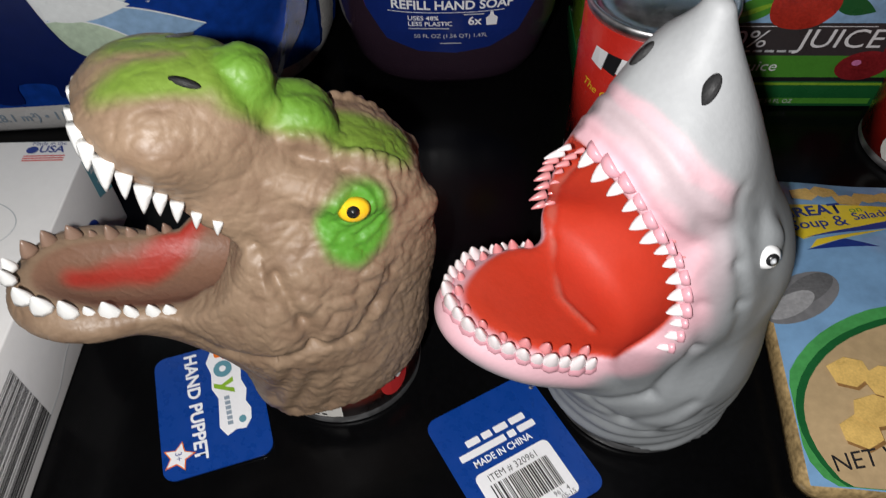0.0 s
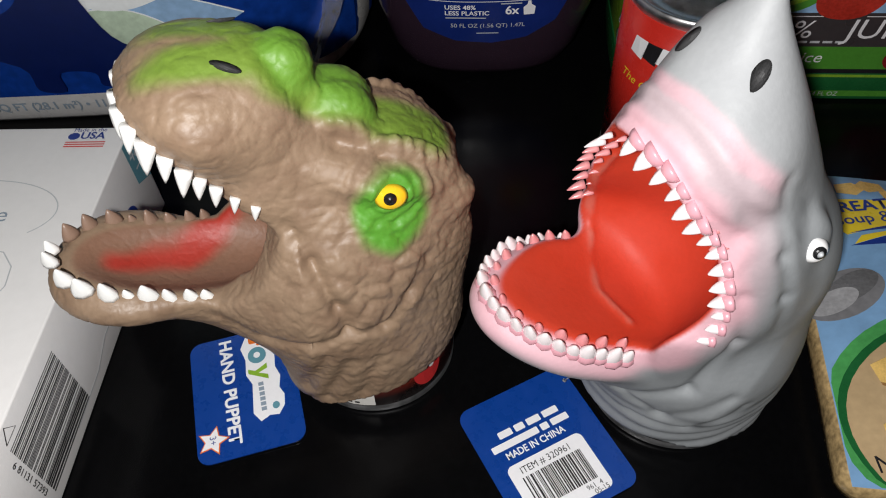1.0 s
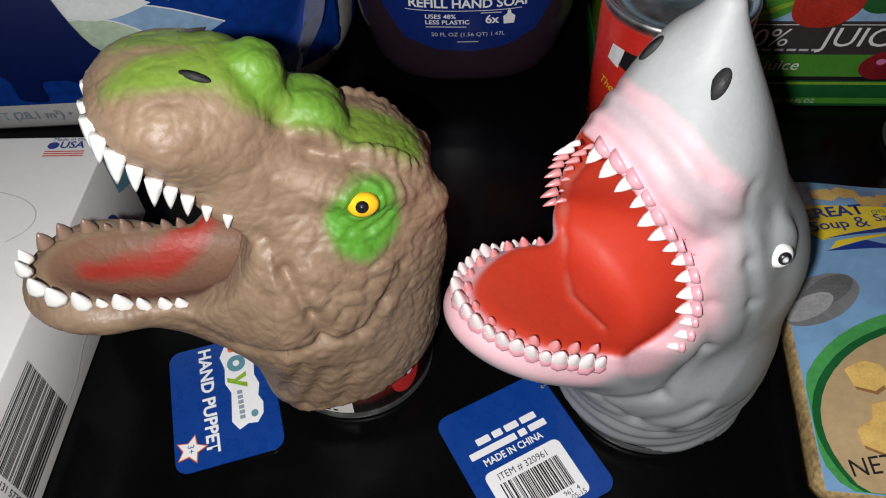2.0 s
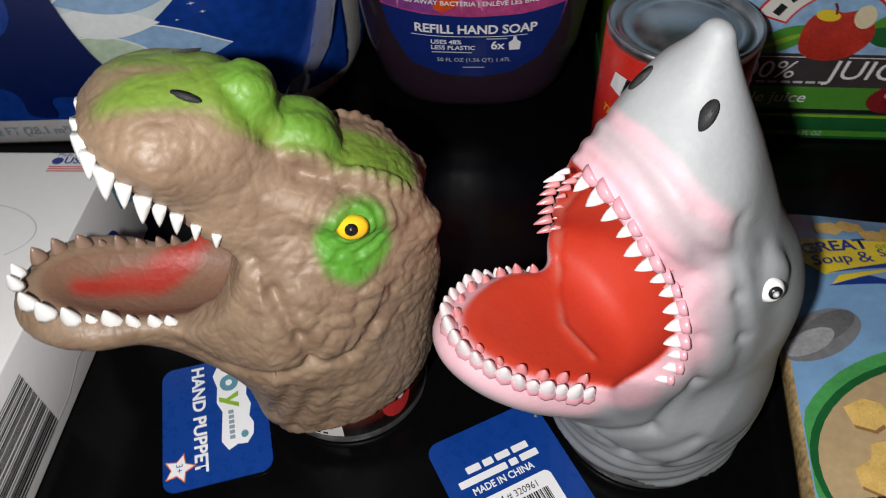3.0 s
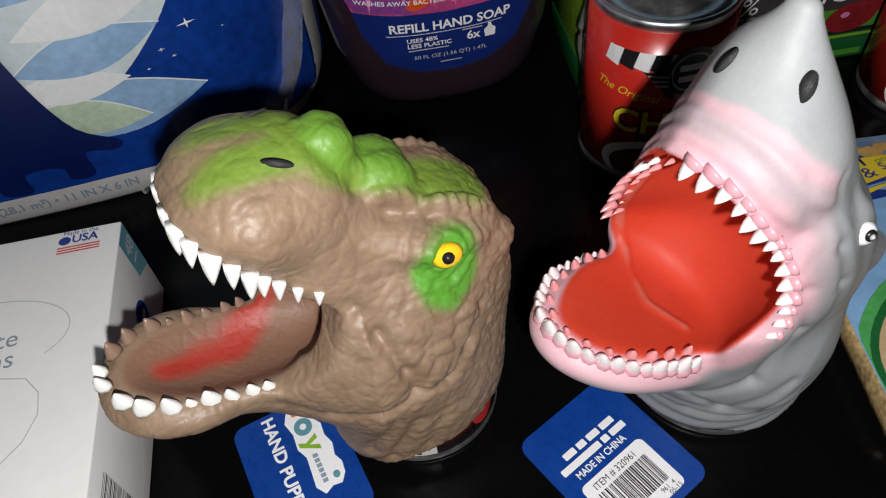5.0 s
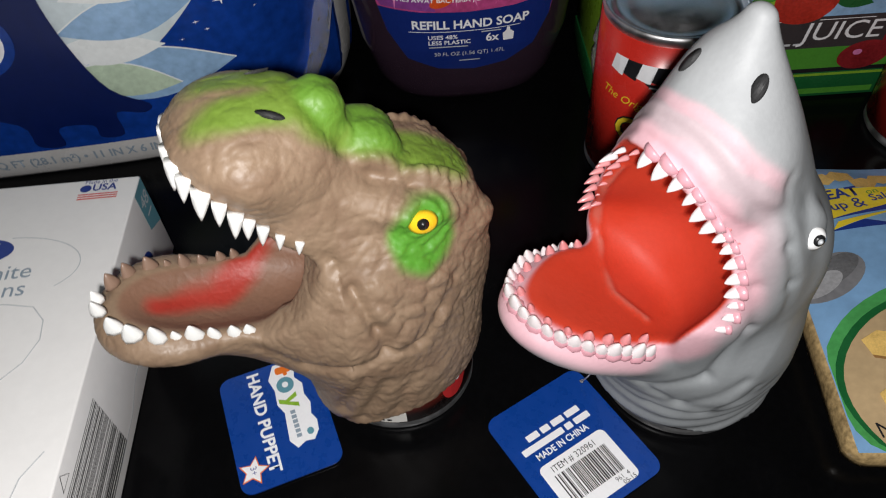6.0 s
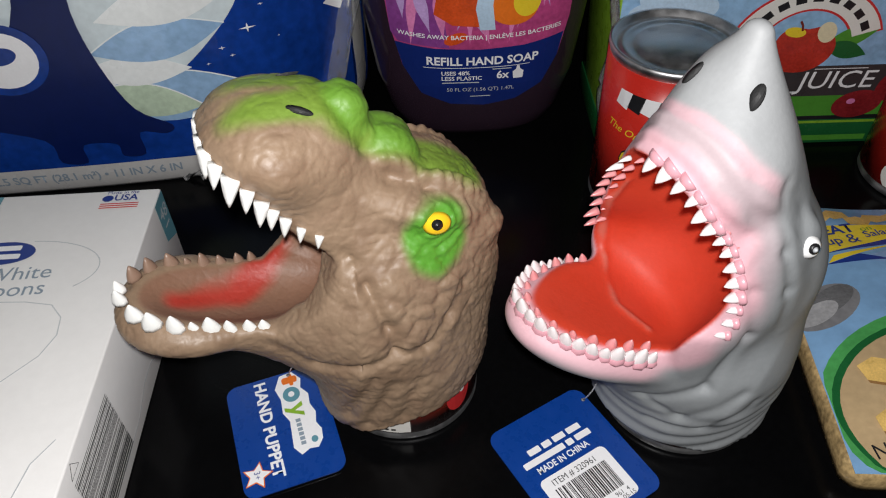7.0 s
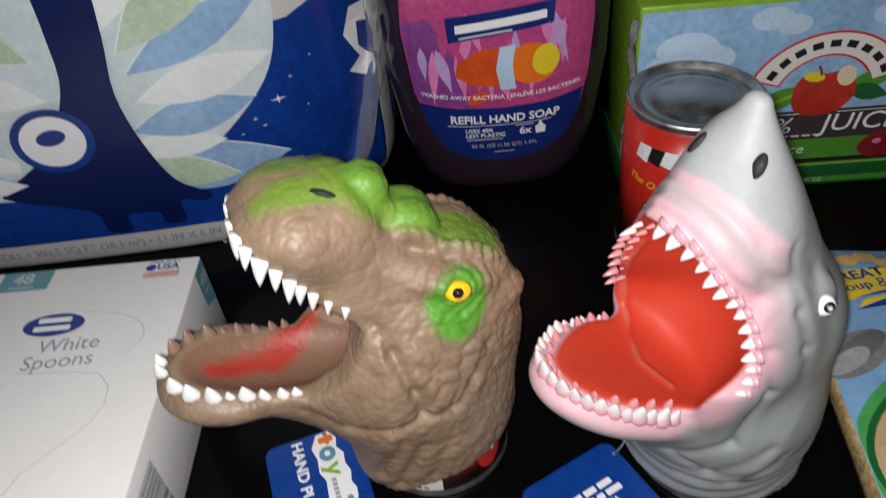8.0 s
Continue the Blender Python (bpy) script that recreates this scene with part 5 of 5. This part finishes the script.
juice = thing("juice_carton_pack", (0.171, 0.305, 0.0), "shrink wrapped carton pack of apple juice boxes", "juice pack")
carton = part("carton_body", block((0.204, 0.088, 0.146), JUICE @ pose(0, 0.044, 0.073), 0.0015), LIME_INK, juice, "green carton")
jx = JUICE.to_3x3()
on = flat(JUICE @ Vector((0, 0, 0)), jx @ Vector((1, 0, 0)), (0, 0, 1))
lid = flat(JUICE @ Vector((0, 0, 0.146)), jx @ Vector((1, 0, 0)), jx @ Vector((0, 1, 0)))
printed("sky_print", rect(-0.1005, 0.0615, 0.1005, 0.1420, 0.002), on, SKY_PRINT, carton, 0.0004, 0.02)
for x, y, r in ((-0.070, 0.115, 0.020), (-0.055, 0.108, 0.016), (-0.082, 0.104, 0.014), (-0.020, 0.132, 0.013), (-0.006, 0.127, 0.011), (0.055, 0.13, 0.014), (0.07, 0.125, 0.012)):
    printed("cloud_print", oval(x, y, r, r * 0.6), on, ICE_PRINT, carton, 0.0006 + 0.00005 * (int(r * 1000) % 5), cut=False)
printed("slate_band", rect(-0.1005, 0.0405, 0.1005, 0.0640), on, SLATE_PRINT, carton, 0.0009, cut=False)
printed("green_band", rect(-0.1005, 0.0240, 0.1005, 0.0405), on, GREEN_INK, carton, 0.0009, cut=False)
printed("shadow_gap", rect(-0.1005, 0.0205, 0.1005, 0.0240), on, BLACK_INK, carton, 0.0006, cut=False)
part("tray", block((0.2055, 0.0895, 0.0205), JUICE @ pose(0, 0.0440, 0.01025), 0.0008), DARK_GREEN_INK, juice, "dark green cardboard tray")
printed("tray_line", rect(-0.1010, 0.0180, 0.1010, 0.0200), lambda a, b, c: on(a, b, c + 0.0009), LIME_INK, carton, 0.0004, cut=False)
printed("tray_print", rect(-0.020, 0.0030, 0.0900, 0.0075), lambda a, b, c: on(a, b, c + 0.0009), GREEN_INK, carton, 0.0004, cut=False)
words("lettering", "NET 54 FL OZ", 0.0032, lambda a, b, c: on(a, b, c + 0.0014), PALE_INK, carton, (0.025, 0.0052))
words("lettering", "100%", 0.0120, on, WHITE_INK, carton, (-0.0130, 0.0522), lift=0.0013, squeeze=1.1, shear=0.12)
words("lettering", "JUICE", 0.0132, on, WHITE_INK, carton, (0.0535, 0.0525), lift=0.0013, squeeze=1.12, shear=0.12)
printed("thin_rule", rect(-0.045, 0.0615, 0.012, 0.0620), on, WHITE_INK, carton, 0.0012, cut=False)
printed("thin_rule", rect(0.036, 0.0615, 0.072, 0.0620), on, WHITE_INK, carton, 0.0012, cut=False)
for i in range(9):
    printed("small_print", rect(-0.036 + 0.0075 * i, 0.0432, -0.0302 + 0.0075 * i, 0.0448), on, PALE_INK, carton, 0.0012, cut=False)
words("lettering", "apple juice", 0.0075, on, WHITE_INK, carton, (-0.0050, 0.0325), lift=0.0013, squeeze=1.1, shear=0.12)
arc0 = [(0.022 + 0.052 * math.cos(a), 0.073 + 0.048 * math.sin(a)) for a in (radians(160 - 140 * i / 20) for i in range(21))]
arc1 = [(0.022 + 0.031 * math.cos(a), 0.073 + 0.031 * math.sin(a)) for a in (radians(20 + 140 * i / 20) for i in range(21))]
printed("banner_edge", arc0 + arc1, on, RED_INK, carton, 0.0012, cut=False)
arc2 = [(0.022 + 0.0505 * math.cos(a), 0.073 + 0.0465 * math.sin(a)) for a in (radians(158 - 136 * i / 20) for i in range(21))]
arc3 = [(0.022 + 0.0325 * math.cos(a), 0.073 + 0.0325 * math.sin(a)) for a in (radians(22 + 136 * i / 20) for i in range(21))]
printed("banner_fill", arc2 + arc3, on, CREAM, carton, 0.0015, cut=False)
for i in range(9):
    a = radians(150 - 15 * i)
    c, s = math.cos(a), math.sin(a)
    printed("brand_bar", [(0.022 + r * c + t * s, 0.073 + 0.97 * r * s - t * c) for r, t in ((0.0385, -0.0033), (0.0385, 0.0033), (0.0435, 0.0033), (0.0435, -0.0033))], on, BLACK_INK, carton, 0.0019, cut=False)
printed("leaf_print", blade(0.014, 0.083, -0.026, 0.064, 0.17), on, GREEN_INK, carton, 0.0014, cut=False)
printed("leaf_print", blade(0.010, 0.080, -0.022, 0.066, 0.05), on, LIME_INK, carton, 0.0018, cut=False)
printed("leaf_print", blade(0.036, 0.080, 0.068, 0.090, 0.2), on, GREEN_INK, carton, 0.0014, cut=False)
printed("leaf_print", blade(0.036, 0.080, 0.066, 0.072, 0.2), on, DARK_GREEN_INK, carton, 0.0015, cut=False)
apple = [(0.022 + (0.0205 + 0.001 * math.cos(3 * a)) * math.cos(a), 0.0775 + (0.0185 + 0.0012 * math.cos(2 * a)) * math.sin(a) - 0.003 * math.exp(-((a - math.pi / 2) / 0.3) ** 2)) for a in (2 * math.pi * i / 36 for i in range(36))]
printed("apple_print", apple, on, APPLE_PRINT, carton, 0.0021, cut=False)
printed("apple_light", oval(0.014, 0.090, 0.007, 0.0035, turn=-10), on, YELLOW_INK, carton, 0.0024, cut=False)
printed("apple_bite", oval(0.0345, 0.0895, 0.0060, 0.0075, turn=20), on, FLESH_PRINT, carton, 0.0026, cut=False)
drawn("apple_stalk", [(0.018, 0.091), (0.017, 0.095), (0.015, 0.098)], 0.0014, on, MAROON, carton, 0.0028)
printed("apple_print", oval(0.074, 0.0335, 0.0170, 0.0110, turn=8), on, APPLE_DARK, carton, 0.0016, cut=False)
printed("apple_print", oval(0.092, 0.0480, 0.0090, 0.0130, turn=-20), on, APPLE_DARK, carton, 0.0018, cut=False)
printed("apple_shine", oval(0.069, 0.0360, 0.0030, 0.0022), on, ROSE_PRINT, carton, 0.0020, cut=False)
printed("lid_seam", rect(-0.100, 0.030, 0.100, 0.0310), lid, DARK_GREEN_INK, carton, 0.0004, cut=False)
part("shrink_film", tube([JUICE @ Vector((-0.1040, -0.0015, z)) + Vector((0.002 * math.sin(z * 90), 0.001 * math.sin(z * 140), 0)) for z in (0.002 + 0.0062 * i for i in range(23))], 0.0030, 7), CLEAR_FILM, juice, "gathered clear shrink film")

# ---- crouton bag ----
BAG_BLUE = material("light_blue_bag_film", (0.20, 0.37, 0.60), 0.22, vary=0.15, scale=18, bump=0.45, bump_scale=55, coat=0.3)
SOUP_PRINT = material("soup_print", (0.50, 0.36, 0.20), 0.25, vary=0.15, scale=25, coat=0.3, bump=0.3, bump_scale=55)
CRUST_PRINT = material("crouton_print", (0.70, 0.46, 0.14), 0.3, vary=0.25, scale=110, coat=0.2)
TAN_FILM = material("tan_side_film", (0.40, 0.28, 0.13), 0.28, vary=0.75, scale=45, coat=0.3, bump=0.6, bump_scale=60)
SOUP_SHADE = material("dark_soup_print", (0.26, 0.14, 0.05), 0.25, vary=0.2, scale=60, coat=0.3)
SPOON_PRINT = material("grey_spoon_print", (0.20, 0.20, 0.21), 0.25, vary=0.25, scale=28, coat=0.3)
SPOON_DARK = material("dark_spoon_print", (0.13, 0.13, 0.135), 0.25, vary=0.3, scale=60, coat=0.3)
SPOON_LIGHT = material("light_spoon_print", (0.34, 0.34, 0.35), 0.25, vary=0.25, scale=60, coat=0.3)
BAG = pose(0.2515, 0.0830, 0, 0, 0, 3.5)
BAG_A, BAG_B = 0.083, 0.0925


def bag_height(a, b):
    u, v = min(1.0, abs(a) / BAG_A), min(1.0, abs(b) / BAG_B)
    return 0.0180 + 0.0130 * (1 - u ** 2.5) * (1 - v ** 3) + 0.0010 * math.sin(a * 95 + 40 * b) * math.sin(b * 120 + 1.0) * (1 - u ** 4)


def bag_surf(a, b, lift):
    return BAG @ Vector((a, b, bag_height(a, b) + lift))


bag = thing("crouton_bag", (0.2515, 0.083, 0.0), "light blue printed bag of croutons, lying flat", "food bag")
rings = []
for k, z in ((0.90, 0.0), (0.985, 0.003), (1.0, 0.010), (0.992, 0.0150), (0.975, 0.0180)):
    rings.append([BAG @ Vector((BAG_A * k * x / 0.5 + (0.0022 * math.sin(y * 33) if z > 0.002 else 0), BAG_B * k * y / 0.5, z)) for x, y in rect(-0.5, -0.5, 0.5, 0.5, 0.04, 5) for _ in (0,)])
dense = []
for r in rings:
    ring = []
    for i, p in enumerate(r):
        q = r[(i + 1) % len(r)]
        ring += [p.lerp(q, t / 8) for t in range(8)]
    dense.append(ring)
part("side_film", loft(dense), TAN_FILM, bag, "tan and brown printed side of the bag")
bm = bmesh.new()
grid = [[bm.verts.new(bag_surf(BAG_A * 0.985 * (2 * i / 40 - 1), BAG_B * 0.985 * (2 * j / 56 - 1), 0.0)) for j in range(57)] for i in range(41)]
for i in range(40):
    for j in range(56):
        bm.faces.new((grid[i][j], grid[i + 1][j], grid[i + 1][j + 1], grid[i][j + 1]))
face = part("front_film", bm, BAG_BLUE, bag, "light blue front of the bag")


def at_bag(x, y):
    v = BAG.inverted() @ Vector((x, y, 0))
    return v.x, v.y


bxc, byc = at_bag(0.243, 0.024)
BOWL_RX, BOWL_RY = 0.0735, 0.0580
clip_in = lambda pts: [(max(-BAG_A * 0.98, min(BAG_A * 0.98, x)), max(-BAG_B * 0.98, min(BAG_B * 0.98, y))) for x, y in pts]
printed("bowl_rim", clip_in(oval(bxc, byc, BOWL_RX, BOWL_RY, 48)), bag_surf, material("bowl_green_print", (0.07, 0.33, 0.09), 0.25, vary=0.2, scale=40, coat=0.3), face, 0.0004, 0.008)
printed("bowl_shade", clip_in(oval(bxc, byc - 0.002, BOWL_RX - 0.0042, BOWL_RY - 0.0044, 48)), bag_surf, DARK_GREEN_INK, face, 0.0008, 0.008)
printed("soup_print", clip_in(oval(bxc + 0.0015, byc - 0.0035, BOWL_RX - 0.0056, BOWL_RY - 0.0060, 48)), bag_surf, SOUP_PRINT, face, 0.0012, 0.008)
rnd = random.Random(21)
for i in range(18):
    cx, cy = bxc - 0.042 + 0.0135 * (i % 6) + rnd.uniform(-0.004, 0.004), byc + 0.018 - 0.015 * (i // 5) + rnd.uniform(-0.004, 0.004)
    a0, r = rnd.uniform(0, 6), rnd.uniform(0.0085, 0.0105)
    hexa = [(cx + r * rnd.uniform(0.8, 1.1) * math.cos(a0 + k * 1.047), cy + r * 0.9 * rnd.uniform(0.8, 1.1) * math.sin(a0 + k * 1.047)) for k in range(6)]
    printed("crouton_shade", [(x + 0.001, y - 0.0012) for x, y in hexa], bag_surf, SOUP_SHADE, face, 0.0016 + 0.0002 * (i % 4), 0.004)
    printed("crouton_print", hexa, bag_surf, CRUST_PRINT, face, 0.0025 + 0.0002 * (i % 4), 0.004)
for i in range(11):
    cx, cy = at_bag(0.196 + 0.011 * i, 0.158 + 0.004 * math.sin(i * 2.2))
    a0 = i * 0.7
    printed("crouton_print", clip_in([(cx + 0.0085 * math.cos(a0 + k * 1.257), cy + 0.0060 * math.sin(a0 + k * 1.257)) for k in range(5)]), bag_surf, CRUST_PRINT, face, 0.0005 + 0.0002 * (i % 3), cut=False)
gx, gy = at_bag(0.2085, 0.1355)
printed("yellow_patch", [(gx - 0.034, gy + 0.001), (gx - 0.031, gy + 0.014), (gx + 0.030, gy + 0.012), (gx + 0.033, gy + 0.002), (gx - 0.020, gy - 0.0135)], bag_surf, YELLOW_INK, face, 0.0012, 0.008)
words("lettering", "GREAT", 0.0075, bag_surf, BLUE_INK, face, (gx - 0.0120, gy + 0.0072), turn=9, lift=0.0016, bold=0.04)
words("lettering", "on", 0.0045, bag_surf, GREEN_INK, face, (gx + 0.0110, gy + 0.0085), turn=9, lift=0.0016)
words("lettering", "Soup", 0.0068, bag_surf, BLUE_INK, face, (gx - 0.0150, gy - 0.0030), turn=9, lift=0.0016, bold=0.02)
words("lettering", "&", 0.0085, bag_surf, BLUE_INK, face, (gx + 0.0010, gy - 0.0005), turn=9, lift=0.0016)
words("lettering", "Salads", 0.0055, bag_surf, BLUE_INK, face, (gx + 0.0175, gy + 0.0040), turn=9, lift=0.0016, bold=0.02)
printed("blue_wedge", [(gx - 0.020, gy - 0.0130), (gx + 0.031, gy + 0.0010), (gx + 0.031, gy - 0.0050)], bag_surf, BLUE_INK, face, 0.0015, 0.008)
printed("yellow_wedge", [(gx - 0.018, gy - 0.0200), (gx - 0.014, gy - 0.0145), (gx + 0.024, gy - 0.0065)], bag_surf, YELLOW_INK, face, 0.0014, 0.008)
printed("blue_wedge", [(gx - 0.020, gy - 0.0210), (gx + 0.014, gy - 0.0210), (gx - 0.001, gy - 0.0150)], bag_surf, BLUE_INK, face, 0.0016, 0.008)
cx, cy = at_bag(0.2430, 0.1290)
printed("crouton_print", [(cx + 0.0085 * math.cos(k * 1.047 + 0.3), cy + 0.0075 * math.sin(k * 1.047 + 0.3)) for k in range(6)], bag_surf, CRUST_PRINT, face, 0.0016, cut=False)
cx, cy = at_bag(0.1830, 0.0830)
printed("spoon_print", oval(cx, cy, 0.0200, 0.0125, turn=34), bag_surf, SPOON_PRINT, face, 0.0011, 0.008)
printed("spoon_shade", oval(cx + 0.0040, cy + 0.0040, 0.0140, 0.0070, turn=36), bag_surf, SPOON_DARK, face, 0.0014, 0.008)
printed("spoon_light", oval(cx - 0.0050, cy - 0.0045, 0.0120, 0.0060, turn=30), bag_surf, SPOON_LIGHT, face, 0.0017, 0.008)
cx, cy = at_bag(0.2880, 0.1010)
printed("ring_print", clip_in(oval(cx, cy, 0.0330, 0.0330, 40)), bag_surf, BLUE_INK, face, 0.0010, 0.008)
printed("disc_print", clip_in(oval(cx, cy, 0.0305, 0.0305, 40)), bag_surf, WHITE_INK, face, 0.0013, 0.008)
cx, cy = at_bag(0.2820, 0.1390)
printed("brand_oval", oval(cx, cy, 0.0260, 0.0115, turn=2), bag_surf, TEAL_INK, face, 0.0017, 0.008)
for y, w in ((0.0035, 0.026), (-0.0040, 0.030)):
    printed("brand_bar", rect(cx - w / 2, cy + y - 0.0024, cx + w / 2, cy + y + 0.0024, 0.001), bag_surf, WHITE_INK, face, 0.0021, 0.008)
cx, cy = at_bag(0.1900, -0.0020)
words("lettering", "NET WT 9", 0.0072, bag_surf, BLACK_INK, face, (cx - 0.0050, cy - 0.0010), turn=11, lift=0.0018, align="LEFT", squeeze=0.95)
